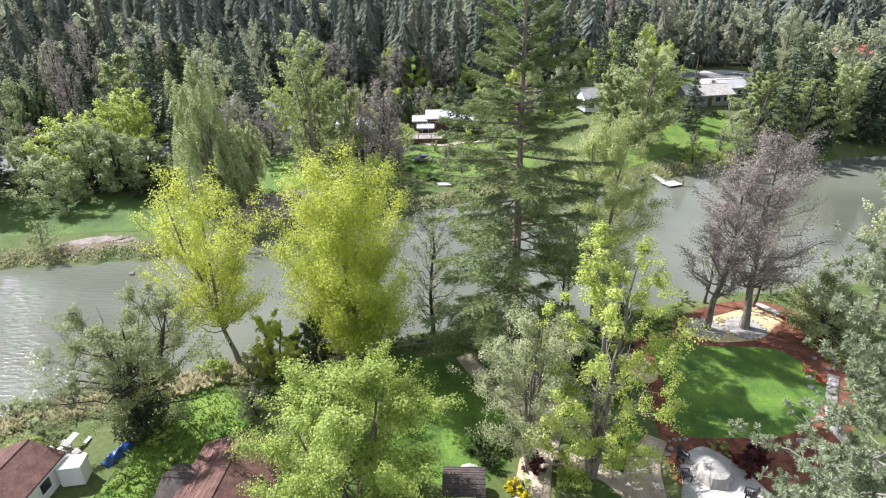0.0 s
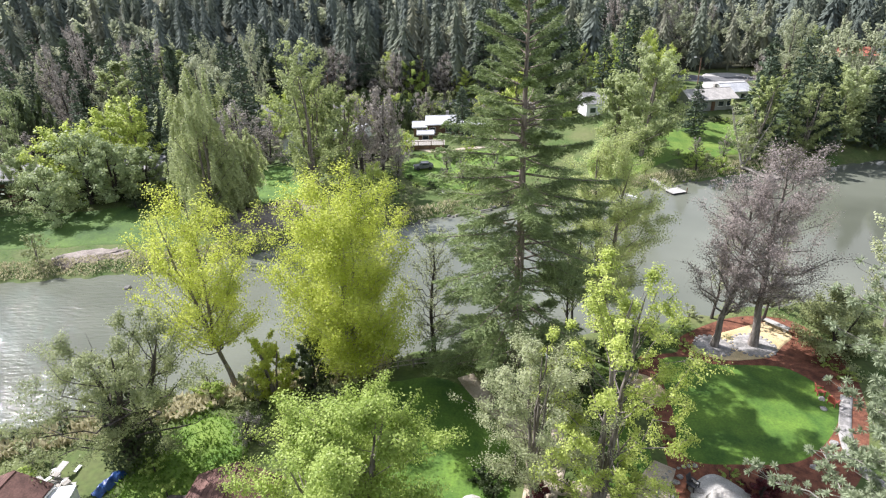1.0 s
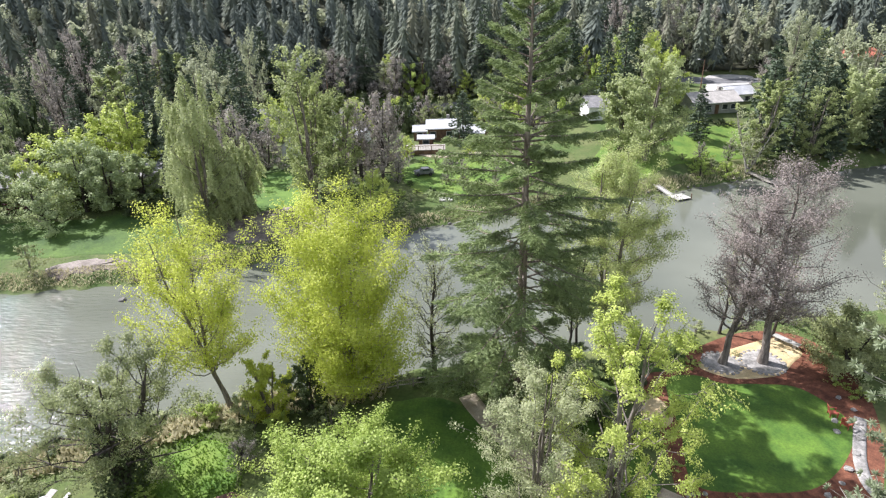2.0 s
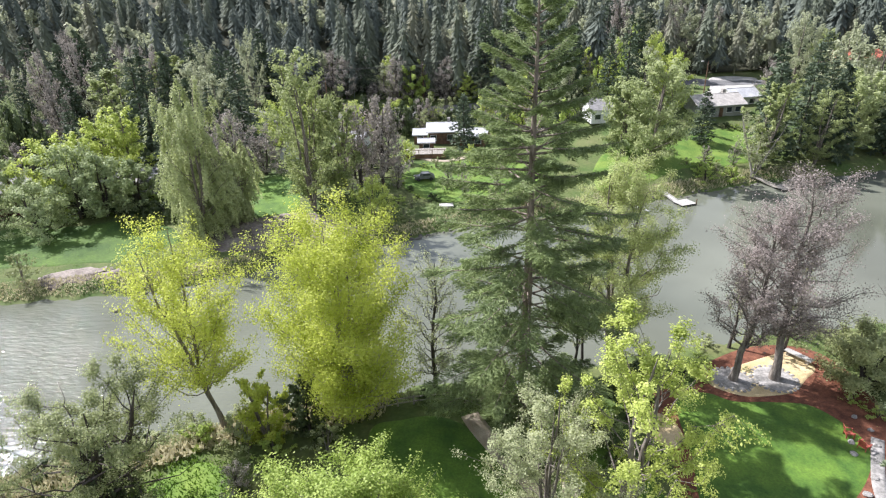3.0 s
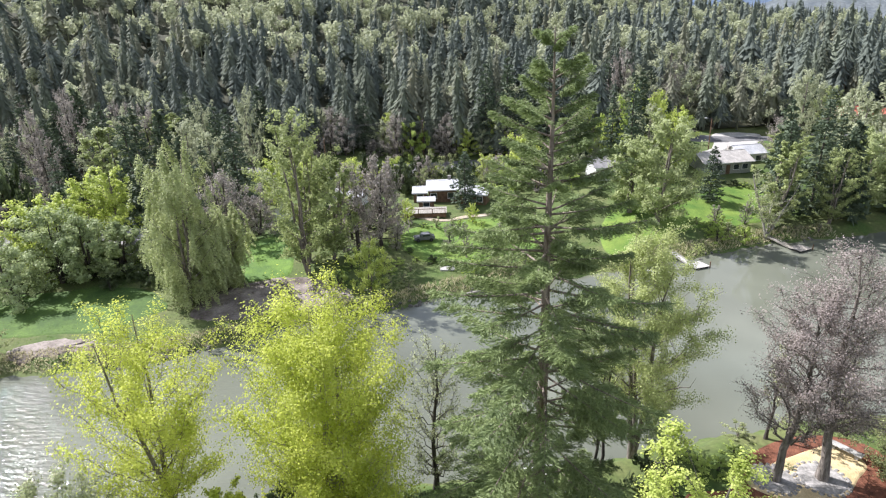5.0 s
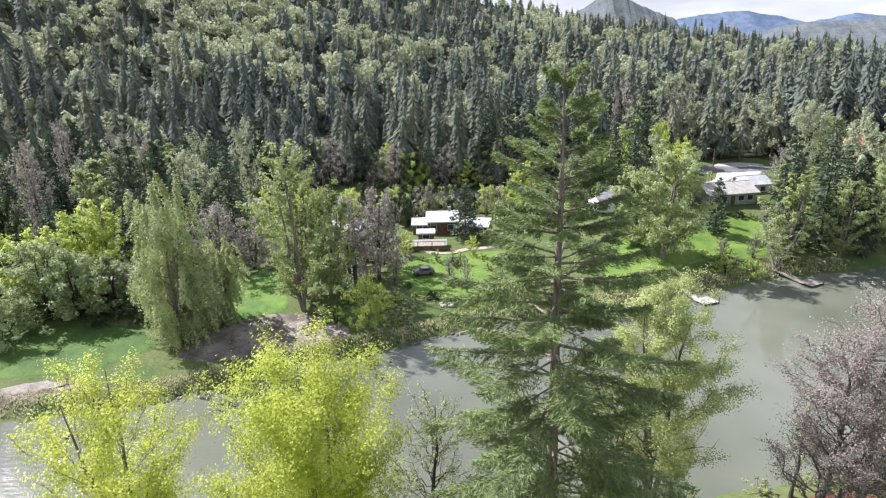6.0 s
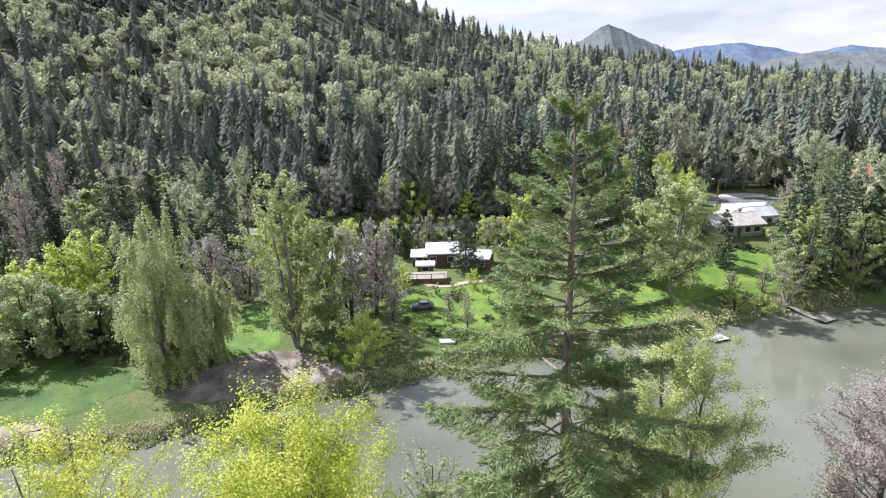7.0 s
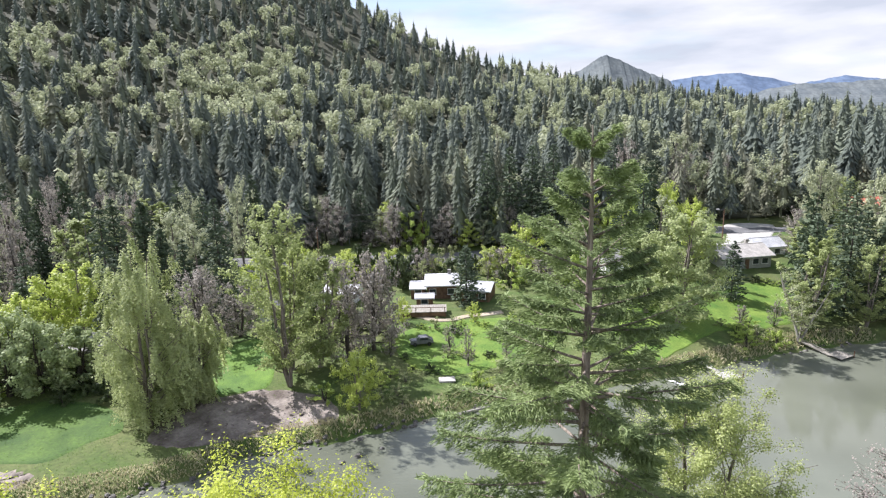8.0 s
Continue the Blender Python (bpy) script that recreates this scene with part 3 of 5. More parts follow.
def ivy_on(geo, rng, x, y, h, rad, n, size=0.3):
    """Leaves that climb a trunk."""
    a = rng.uniform(0, 6.28, n)
    t = rng.uniform(0, 1, n)
    rr = rad * (1.15 - 0.5 * t) * rng.uniform(0.7, 1.15, n)
    leaf_cloud(geo, rng, np.stack([x + rr * np.cos(a), y + rr * np.sin(a), t * h], -1), 0.12, size)


# the far wooded hill
def low_conifer(rng, h, r, boughs=100, broad=1.0):
    """A far conifer: short folded boughs set all round a dark core, with no regular tiers."""
    g = Geo()
    lean = rng.normal(size=2) * 0.25
    g.tube(np.array([[0, 0, -1.0], [lean[0] * 0.5, lean[1] * 0.5, h * 0.5], [lean[0], lean[1], h]]), (0.3, 0.18, 0.02), 4)
    base, power = rng.uniform(0.06, 0.32), rng.uniform(0.55, 0.9)
    k = r * 0.55
    g.tube(np.array([[0, 0, h * base - 0.2], [0, 0, h * (base + 0.08)], [lean[0] * 0.6, lean[1] * 0.6, h * (base + 0.45 * (1 - base))], [lean[0], lean[1], h * 0.9]]), (k * 0.3, k, k * 0.58, 0.03), 6)
    lump = rng.uniform(0, 6.28, 3)
    for i in range(boughs):
        u = 1 - rng.uniform(0.001, 1) ** 0.6
        a = i * 2.399 + rng.uniform(-0.4, 0.4)
        swell = 1 + 0.16 * math.sin(2 * a + lump[0] + 5 * u) + 0.12 * math.sin(9 * u + lump[1] + a)
        ln = (r * (1 - u) ** power * (0.68 + 0.32 * min(1, u * 6))) * swell * rng.uniform(0.72, 1.12) + 0.25
        d, sd, up = np.array([math.cos(a), math.sin(a), 0]), np.array([-math.sin(a), math.cos(a), 0]), np.array([0, 0, 1.0])
        o = np.array([lean[0] * u, lean[1] * u, h * (base + (1 - base) * u)]) + d * ln * 0.3
        fall, wid = rng.uniform(0.35, 0.95), (ln * rng.uniform(0.13, 0.24) + 0.14) * broad
        mid = o + d * ln * 0.42 - up * ln * fall * 0.3
        tip = o + d * ln * 0.72 - up * ln * fall * 0.75
        left, right = mid + sd * wid - up * wid * 0.6, mid - sd * wid - up * wid * 0.6
        g.add(np.stack([o + up * 0.2 * ln, left, tip, mid, right]), [[0, 1, 2, 3], [0, 3, 2, 4]])
    return g.arrays()


def low_leafy(rng, h, r):
    g = Geo()
    g.tube(np.array([[0, 0, -1.0], [0, 0, h * 0.4], [0.3, 0, h * 0.8]]), (0.3, 0.2, 0.05), 4)
    lumps = 15
    cs = unit(rng, lumps) * rng.uniform(0.4, 0.85, (lumps, 1)) * np.array([r, r, h * 0.33]) + np.array([0, 0, h * 0.66])
    cc = np.repeat(cs, 16, 0)
    u = unit(rng, len(cc))
    c = cc + u * rng.uniform(0.5, 1.0, (len(cc), 1)) * r * 0.38
    a = np.cross(u, unit(rng, len(cc)))
    a /= np.linalg.norm(a, axis=1)[:, None] + 1e-9
    b = np.cross(a, u + 0.5 * unit(rng, len(cc)))
    s = r * 0.125 * rng.uniform(0.6, 1.3, (len(cc), 1))
    g.blades(c, a * s, b * s * 0.8)
    return g.arrays()


def woods(name, spots, kinds, mat, label, category):
    """Many far trees in one mesh: kinds of tree set down on the spots (x, y, scale, turn, kind)."""
    vs, qs, n = [], [], 0
    for x, y, s, a, k in spots:
        v, q = kinds[k % len(kinds)]
        ca, sa = math.cos(a) * s, math.sin(a) * s
        w = np.stack([v[:, 0] * ca - v[:, 1] * sa + x, v[:, 0] * sa + v[:, 1] * ca + y, v[:, 2] * s + gz(x, y)], -1)
        vs.append(w)
        qs.append(q + n)
        n += len(w)
    return tagged(new(name, quad_mesh(name, np.concatenate(vs), np.concatenate(qs), mat)), label, category, kind="stuff")


rngf = np.random.default_rng(11)
kinds_c = [low_conifer(rngf, 18 * rngf.uniform(0.7, 1.3), rngf.uniform(2.6, 4.8), 105) for _ in range(16)]
kinds_near = [low_conifer(rngf, 18 * rngf.uniform(0.7, 1.3), rngf.uniform(2.6, 4.4), 330, 0.5) for _ in range(12)]
kinds_far = [low_conifer(rngf, 17.5 * rngf.uniform(0.75, 1.3), rngf.uniform(3.0, 5.0), 66) for _ in range(14)]
kinds_l = [low_leafy(rngf, 13 * rngf.uniform(0.8, 1.2), rngf.uniform(3.8, 5.2)) for _ in range(10)]
spots_c, spots_l, spots_f = [], [], []
yy = 178.0
while yy < 640:
    step = 6.2 + (yy - 178) * 0.008
    x0, x1 = -0.92 * (yy - 24) - 25, 0.66 * (yy - 24) + 25
    for xx in np.arange(x0, x1, step):
        px, py = xx + rngf.uniform(-0.85, 0.85) * step, yy + rngf.uniform(-0.85, 0.85) * step
        foot = 180 + 30 * float(smooth01((px - 30) / 90))
        if py < foot:
            continue
        mixv = noise.noise((px * 0.012, py * 0.016, 3.1)) + 0.5 * noise.noise((px * 0.05, py * 0.05, 7.7))
        band = math.exp(-((py - 330 - 0.25 * px) / 75.0) ** 2) * 0.45
        if rngf.random() < 0.06:
            continue
        if mixv + band + 0.22 * rngf.normal() > 0.56 or rngf.random() < 0.05:
            spots_l.append((px, py, rngf.uniform(0.7, 1.15), rngf.uniform(0, 6.28), int(rngf.integers(99))))
        else:
            (spots_c if py < 330 else spots_f).append((px, py, rngf.uniform(0.5, 1.22) * (1.1 if py < foot + 60 else 0.95 if py < 400 else 0.8), rngf.uniform(0, 6.28), int(rngf.integers(99))))
    yy += step * 0.95
for spots, kinds, far in (([sp for sp in spots_c if sp[1] < 232], kinds_near, False), ([sp for sp in spots_c if sp[1] >= 232], kinds_c, False), (spots_f, kinds_far, True)):
    sorts = ([], [], [])
    for sp in spots:
        tone = noise.noise((sp[0] * 0.02, sp[1] * 0.02, 1.4)) + rngf.normal() * 0.45
        sorts[0 if tone < 0.0 else 1 if tone < 0.52 else 2].append(sp)
    where = "high on the far hillside" if far else "on the lower hillside"
    for chosen, mat, tone in zip(sorts, (M_FOREST_DARK, M_FOREST, M_FOREST_OLIVE), ("dark green", "grey green", "olive brown")):
        woods("upper_forest_conifers" if far else "forest_conifers", chosen, kinds, mat, "dense " + tone + " conifers " + where, "forest")
woods("forest_broadleaf_trees", spots_l, kinds_l, M_FOREST_LEAF, "pale yellow green spring trees among hillside conifers", "forest")

# distant mountains
def mountain(name, xs, zs, y, mat, label, depth=500):
    x = np.linspace(xs[0], xs[-1], 160)
    z = np.interp(x, xs, zs)
    rng = np.random.default_rng(len(name) + int(y))
    z = z + np.convolve(rng.normal(size=160), np.ones(5) / 5, "same") * 5 + np.sin(x * 0.02) * 3
    rows = []
    for k, f in enumerate((0.0, 0.35, 0.7, 1.0)):
        rows.append(np.stack([x, y - depth * (1 - f) + 0 * x, -20 + (z + 20) * f ** 1.15], -1))
    v = np.concatenate(rows)
    i = np.arange(640).reshape(4, 160)
    return tagged(new(name, quad_mesh(name, v, np.stack([i[:-1, :-1], i[:-1, 1:], i[1:, 1:], i[1:, :-1]], -1), mat, True)), label, "mountain", kind="structure")


# Distance haze is mixed into these slope colours as a pale blue tint.
M_PEAK = surface("far wooded slope with haze tint", (0.1, 0.12, 0.13), (0.17, 0.19, 0.19), 0.01, 1.0, 0.0, 0.06)
M_HAZE_HILL = surface("far slope in haze blue", (0.1, 0.15, 0.24), (0.17, 0.23, 0.33), 0.004, 1.0, 0.0, 0.03)
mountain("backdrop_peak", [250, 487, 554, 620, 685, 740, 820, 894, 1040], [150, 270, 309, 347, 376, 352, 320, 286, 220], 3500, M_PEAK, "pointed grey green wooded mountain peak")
mountain("backdrop_hills", [700, 1100, 1478, 1600, 1737, 1900, 2149, 2300, 2435, 2560, 2684, 3200], [150, 240, 296, 303, 308, 272, 226, 246, 276, 255, 238, 215], 4300, M_HAZE_HILL, "long mountain ridge tinted blue for haze")
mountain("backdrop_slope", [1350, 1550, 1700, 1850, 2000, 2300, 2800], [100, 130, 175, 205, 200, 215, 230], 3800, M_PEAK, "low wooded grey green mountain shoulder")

# ground covers on the near bank
patch("rough_grass", [(-10.5, 49.5), (-3, 51.5), (4, 51.5), (8, 47), (10, 40), (12, 33), (2, 31.5), (-8, 33)], M_GROUND, "shaded rough grass between path and lawn", "grass", lift=0.02)
patch("lawn", [(-9.2, 47.8), (-6.5, 49.1), (-3.9, 49.7), (-1.2, 48.7), (1.5, 45.4), (3.2, 42.5), (3.4, 37.3), (2.5, 34.3), (-1.8, 33.5), (-7, 36), (-8.5, 42)], M_LAWN, "dark green mown lawn beside the river fence", "lawn", lift=0.06)
patch("lawn", [(7.9, 44.5), (9.5, 47.5), (12, 45), (14, 41), (13, 37), (10.6, 36), (8.3, 38)], M_LAWN, "shaded green lawn under trees", "lawn", lift=0.06)
patch("mulch_bed", [(15.2, 53), (19.5, 54.4), (21, 57.5), (28, 61.5), (34, 60.5), (35.5, 53), (32.5, 44), (27, 36.5), (19, 33), (14.5, 34), (14.8, 44)], M_MULCH, "red bark mulch round the curved lawn", "mulch bed", lift=0.03)
patch("lawn", [(17.3, 52.5), (20.3, 53.6), (22.6, 52.4), (26, 52.4), (29.5, 51.8), (31.5, 47.5), (29.5, 43.5), (25.2, 39.8), (20.5, 39.1), (16.0, 39.7), (16.6, 45.3)], M_LAWN, "curved green mown lawn edged with mulch", "lawn", lift=0.07)
ribbon("path", [(-0.6, 49.6), (0.6, 47.4), (2.4, 44.7), (4.6, 41.8), (5.4, 38.5), (5.0, 35.4), (4.3, 31), (3.9, 26)], [1.6, 1.7, 1.7, 1.9, 2.2, 2.4, 2.6, 2.6], M_PATH, "tan gravel garden path", "path", lift=0.085)
ribbon("path", [(7.6, 46.5), (7.2, 43.0), (6.9, 40.0), (5.9, 36.5)], 1.3, M_PATH, "tan gravel garden path", "path", lift=0.09)
ribbon("path", [(5.6, 37.0), (8.0, 36.4), (10.3, 35.2), (12.2, 33.0), (13.0, 29)], [1.5, 1.5, 1.5, 2.4, 3], M_PATH, "tan gravel garden path", "path", lift=0.095)

# ground covers across the river
# The darker lawn colour stands in for the shade on this slope.
patch("meadow_lawn", [(-40.3, 99.6), (-43.8, 107.9), (-43.5, 115.1), (-39.0, 118.6), (-34.1, 112.3), (-31.4, 102.3), (-35.2, 99.8)], M_LAWN, "green lawn sloping to bare soil, darkened for shade", "lawn", lift=0.08)
patch("meadow_lawn", [(-80, 92), (-66.1, 95.0), (-59.2, 97.0), (-50.9, 95.4), (-45.7, 90.1), (-48.7, 86.5), (-50.9, 82.6), (-56.9, 82.4), (-70, 80), (-82, 80)], M_MEADOW_SHADE, "green river meadow by the bank", "lawn", lift=0.08, rings=20)
patch("soil_patch", [(-41.0, 97.2), (-36, 99.5), (-31.0, 101.4), (-22.4, 99.7), (-19.3, 94.2), (-24.4, 91.6), (-31.6, 88.3), (-37.8, 86.3), (-42.2, 88.3)], M_DIRT, "trampled grey brown bare soil", "bare soil", lift=0.07, rings=20, rough=0.15)
patch("soil_patch", [(-61, 79.0), (-55.6, 81.6), (-51.4, 80.9), (-50.2, 78.8), (-55, 76.9), (-60, 76.2)], M_DIRT, "pale sandy landing on the bank", "bare soil", lift=0.07, rough=0.35)
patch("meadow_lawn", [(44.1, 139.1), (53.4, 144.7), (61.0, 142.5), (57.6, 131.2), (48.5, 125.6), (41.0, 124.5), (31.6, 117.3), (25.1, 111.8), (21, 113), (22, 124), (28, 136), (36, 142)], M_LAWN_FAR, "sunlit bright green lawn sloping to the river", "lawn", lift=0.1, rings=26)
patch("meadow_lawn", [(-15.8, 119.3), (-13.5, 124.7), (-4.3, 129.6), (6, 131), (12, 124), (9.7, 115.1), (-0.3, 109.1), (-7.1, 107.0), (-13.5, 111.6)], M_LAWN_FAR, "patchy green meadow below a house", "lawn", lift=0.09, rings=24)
ribbon("drive", [(-16, 133), (-9, 128.6), (-3, 131.5), (3, 133.5)], 1.4, M_PATH, "pale gravel drive", "path", lift=0.12)
ribbon("road", [(-60, 166.5), (-36, 170.5), (-22, 172.5), (-8, 173.5), (0, 171), (4, 163), (3, 156)], 3.6, M_ASPHALT, "worn grey village road", "road", lift=0.12)
ribbon("road", [(-160, 168), (-110, 171), (-60, 173.5), (-8, 176.0), (40, 187), (64, 184), (110, 192), (170, 205)], 5.5, M_ASPHALT, "worn grey road along the hill foot", "road", lift=0.2)
patch("driveway", [(50.5, 163.7), (57.6, 170.4), (62, 179), (66.2, 190.3), (79.6, 192.0), (73, 178), (69.7, 170.9), (62, 163.5)], M_CONCRETE, "pale concrete driveway", "driveway", lift=0.16, rings=16)


# buildings
def window(parent, x, y, z, w, h, axis="y", sign=-1):
    """A framed window whose face looks along one axis."""
    d = 0.05 * sign
    if axis == "y":
        f = boxm(x, y + d, z, w + 0.16, 0.08, h + 0.16)
        p = boxm(x, y + d * 2, z, w, 0.05, h)
        s = boxm(x, y + d * 3, z - h / 2 - 0.1, w + 0.3, 0.16, 0.06)
    else:
        f = boxm(x + d, y, z, 0.08, w + 0.16, h + 0.16)
        p = boxm(x + d * 2, y, z, 0.05, w, h)
        s = boxm(x + d * 3, y, z - h / 2 - 0.1, 0.16, w + 0.3, 0.06)
    win = part("window", f, M_WHITE, parent)
    part("pane", p, M_GLASS, win)
    part("sill", s, M_WHITE, win)


def house(name, x, y, turn, w, d, wall_h, rise, wall_mat, roof_mat, label, over=0.5, windows=(), door=None, chimney=None, z=None, courses=0):
    """A house with its ridge along its own x."""
    e = thing(name, x, y, (gz(x, y) if z is None else z) - 0.15, turn, label, "house")
    bm = bmesh.new()
    t = 0.2
    for sx, sy, cx, cy in ((w, t, 0, -d / 2 + t / 2), (w, t, 0, d / 2 - t / 2), (t, d - 2 * t, -w / 2 + t / 2, 0), (t, d - 2 * t, w / 2 - t / 2, 0)):
        box(bm, cx, cy, wall_h / 2, sx, sy, wall_h)
    for sx in (-1, 1):
        a = [bm.verts.new((sx * (w / 2 - o), yy2, zz)) for o in (0, t) for yy2, zz in ((-d / 2, wall_h), (d / 2, wall_h), (0, wall_h + rise))]
        bm.faces.new(a[:3])
        bm.faces.new(a[:2:-1])
        for i in range(3):
            j = (i + 1) % 3
            bm.faces.new((a[i], a[j], a[j + 3], a[i + 3]))
    bmesh.ops.recalc_face_normals(bm, faces=bm.faces)
    part("wall", bm, wall_mat, e)
    ang = math.degrees(math.atan2(rise, d / 2))
    ln = math.hypot(rise, d / 2) + over
    for s in (-1, 1):
        bm = bmesh.new()
        cy = s * (ln / 2) * math.cos(radians(ang))
        cz = wall_h + rise + 0.09 - (ln / 2) * math.sin(radians(ang))
        box(bm, 0, cy, cz, w + 2 * over, ln, 0.14, rx=-s * ang)
        panel = part("roof", bm, roof_mat, e)
        for k in range(courses):
            q = (k + 0.5) * ln / courses
            part("shingle_course", boxm(0, s * q * math.cos(radians(ang)), wall_h + rise + 0.18 - q * math.sin(radians(ang)), w + 2 * over + 0.04, ln / courses * 0.98, 0.03, rx=-s * (ang + 1.6)), roof_mat, panel)
    part("ridge_cap", boxm(0, 0, wall_h + rise + 0.16, w + 2 * over, 0.3, 0.08, bevel=0.02), roof_mat, e)
    for s in (-1, 1):
        part("gutter", boxm(0, s * (d / 2 + over * 0.9), wall_h - 0.5 * over * rise / (d / 2) - 0.06, w + 2 * over, 0.12, 0.12), M_WHITE, e)
    for wx_, wz_, ww, wh, ax, sg in windows:
        if ax == "y":
            window(e, wx_, sg * d / 2, wz_, ww, wh, "y", sg)
        else:
            window(e, sg * w / 2, wx_, wz_, ww, wh, "x", sg)
    if door:
        dr = part("door", boxm(door[0], -d / 2 - 0.04, 1.05, 0.95, 0.1, 2.1), M_WOOD_BROWN, e)
        part("door_handle", boxm(door[0] + 0.35, -d / 2 - 0.12, 1.0, 0.04, 0.06, 0.14), M_METAL, dr)
    if chimney:
        part("chimney", boxm(chimney[0], chimney[1], wall_h + rise, 0.7, 0.7, 1.8, bevel=0.03), M_STONE, e)
    return e


W2 = lambda *xs: tuple((x, 1.55, 1.3, 1.1, "y", -1) for x in xs)
# Porch shade on these fronts is put into the wall colour as dark brown.
house("river_house", -9.4, 146.5, 4, 6.2, 9.0, 2.9, 0.9, M_WOOD_BROWN, M_ROOF_WHITE, "low house with a white metal roof and shade-brown walls", 0.6, W2(-2, 1.8), (0.2,), (1.6, 1.5))
house("house_annex", -14.3, 144.6, 4, 2.9, 6.0, 2.3, 0.6, M_WOOD_BROWN, M_ROOF_WHITE, "low side annex with a pale metal roof", 0.35, W2(0))
house("house_wing", -1.6, 142.5, -12, 5.6, 6.5, 2.6, 0.9, M_WOOD_BROWN, M_ROOF_WHITE, "small house wing with a white metal roof and shade-brown walls", 0.5, W2(-1.4, 1.4))
house("porch_hut", -12.3, 137.4, 4, 3.2, 2.6, 2.2, 0.4, M_WOOD_BROWN, M_ROOF_WHITE, "small porch hut with a white roof and shade-brown walls", 0.4, W2(0))
house("ranch_house", 54.6, 155.0, 14, 11.5, 7.5, 2.8, 1.7, M_GREYWALL, M_ROOF_PALE, "long single storey grey ranch house", 0.6, W2(-4.4, -2.2, 2.0, 4.2), (0.0,), (3, 1), z=6.3)
house("garage", 63.5, 162.5, 14, 7.0, 6.0, 2.7, 1.5, M_WHITE, M_ROOF_WHITE, "white garage beside the ranch house", 0.4, W2(-1.5, 1.5), z=6.6)
house("cottage", -62.3, 107.5, 6, 8.5, 7.0, 2.8, 1.1, M_GREYWALL, M_ROOF_GREY, "weathered grey cottage half hidden by shrubs", 0.7, W2(-3, -0.5, 2.6), (1.2,), z=gz(-62.3, 107.5) + 1.5)
stilts = thing("stilts", -62.3, 107.5, gz(-62.3, 107.5) - 0.2, 6, "dark timber stilts beneath the cottage", "stilts")
for px in (-4.0, -1.4, 1.4, 4.0):
    for py in (-3.2, 0.0, 3.2):
        part("stilt", boxm(px, py, 0.8, 0.22, 0.22, 1.7), M_WOOD_BROWN, stilts)
house("garden_shed", -40.9, 129.2, 90, 3.2, 2.8, 2.9, 1.1, M_WHITE, M_ROOF_GREY, "small white gabled shed with one window", 0.25, ((0, 2.4, 0.6, 0.8, "x", -1),))
house("white_cottage", -29.5, 141.0, -8, 6.5, 5.5, 2.6, 1.0, M_WHITE, M_ROOF_WHITE, "small white cottage behind trees", 0.4, W2(-1.5, 1.5))
house("white_house", 27.5, 151.0, 10, 6.0, 6.5, 3.2, 1.8, M_WHITE, M_ROOF_GREY, "white gabled house behind the conifer", 0.4, W2(-1.5, 1.5))
house("red_roofed_building", 113.0, 207.0, 8, 16, 9, 3.4, 1.8, M_TAN, M_ROOF_ORANGE, "long building with an orange red roof", 0.6, W2(-5, -2, 2, 5))
house("dark_cottage", -86.0, 106.0, 15, 10, 8, 2.8, 1.4, M_WOOD_BROWN, M_ROOF_GREY, "brown cottage among conifers", 0.6, W2(-3, 0, 3))

deck = thing("deck", -12.0, 132.2, gz(-12, 132.2), 4, "raised weathered wooden deck before the house", "deck")
for i in range(24):
    part("plank", boxm(-4.1 + i * 0.36, 0, 0.95, 0.33, 4.6, 0.06), M_WOOD, deck)
for px in (-4, -1.4, 1.4, 4):
    part("post", boxm(px, -2.2, 0.9, 0.14, 0.14, 1.9), M_WOOD_BROWN, deck)
part("rail", boxm(0, -2.25, 1.85, 8.4, 0.09, 0.1), M_WOOD_BROWN, deck)
part("skirt", boxm(0, -2.2, 0.45, 8.4, 0.05, 0.8), M_WOOD_BROWN, deck)

# parked off-road car on the meadow
car = thing("car", -11.0, 118.0, gz(-11, 118) + 0.06, 12, "dark parked car with pale windows on the meadow", "car")
bm = bmesh.new()
prof = [(-1.9, 0.35), (-1.95, 0.75), (-1.7, 0.95), (-0.9, 1.0), (-0.45, 1.45), (0.9, 1.5), (1.5, 1.05), (1.9, 0.95), (1.95, 0.4)]
L_ = [bm.verts.new((a, -0.8, b)) for a, b in prof]
R_ = [bm.verts.new((a, 0.8, b)) for a, b in prof]
bm.faces.new(L_)
bm.faces.new(R_[::-1])
for i in range(len(prof)):
    j = (i + 1) % len(prof)
    bm.faces.new((L_[j], L_[i], R_[i], R_[j]))
bmesh.ops.recalc_face_normals(bm, faces=bm.faces)
bmesh.ops.bevel(bm, geom=list(bm.edges), offset=0.06, segments=2, affect="EDGES")
part("body", bm, M_CARPAINT, car)
part("windscreen", boxm(-0.68, 0, 1.24, 0.05, 1.35, 0.5, ry=42), M_GLASS, car)
for s in (-1, 1):
    part("side_window", boxm(0.35, s * 0.81, 1.22, 1.3, 0.03, 0.32), M_GLASS, car)
    for a in (-1.2, 1.2):
        wheel = part("wheel", rodm((a, s * 0.66, 0.34), (a, s * 0.88, 0.34), 0.34, sides=16), M_RUBBER, car)
        part("rim", rodm((a, s * 0.86, 0.34), (a, s * 0.9, 0.34), 0.2, sides=12), M_METAL, wheel)
    part("headlight", boxm(-1.93, s * 0.55, 0.72, 0.06, 0.28, 0.16), M_WHITE, car)

slab = thing("concrete_slab", -6.0, 105.3, gz(-6, 105.3), 8, "pale flat concrete slab in grass", "slab")
part("slab_top", boxm(0, 0, 0.12, 2.4, 1.5, 0.26, bevel=0.03), M_CONCRETE, slab)


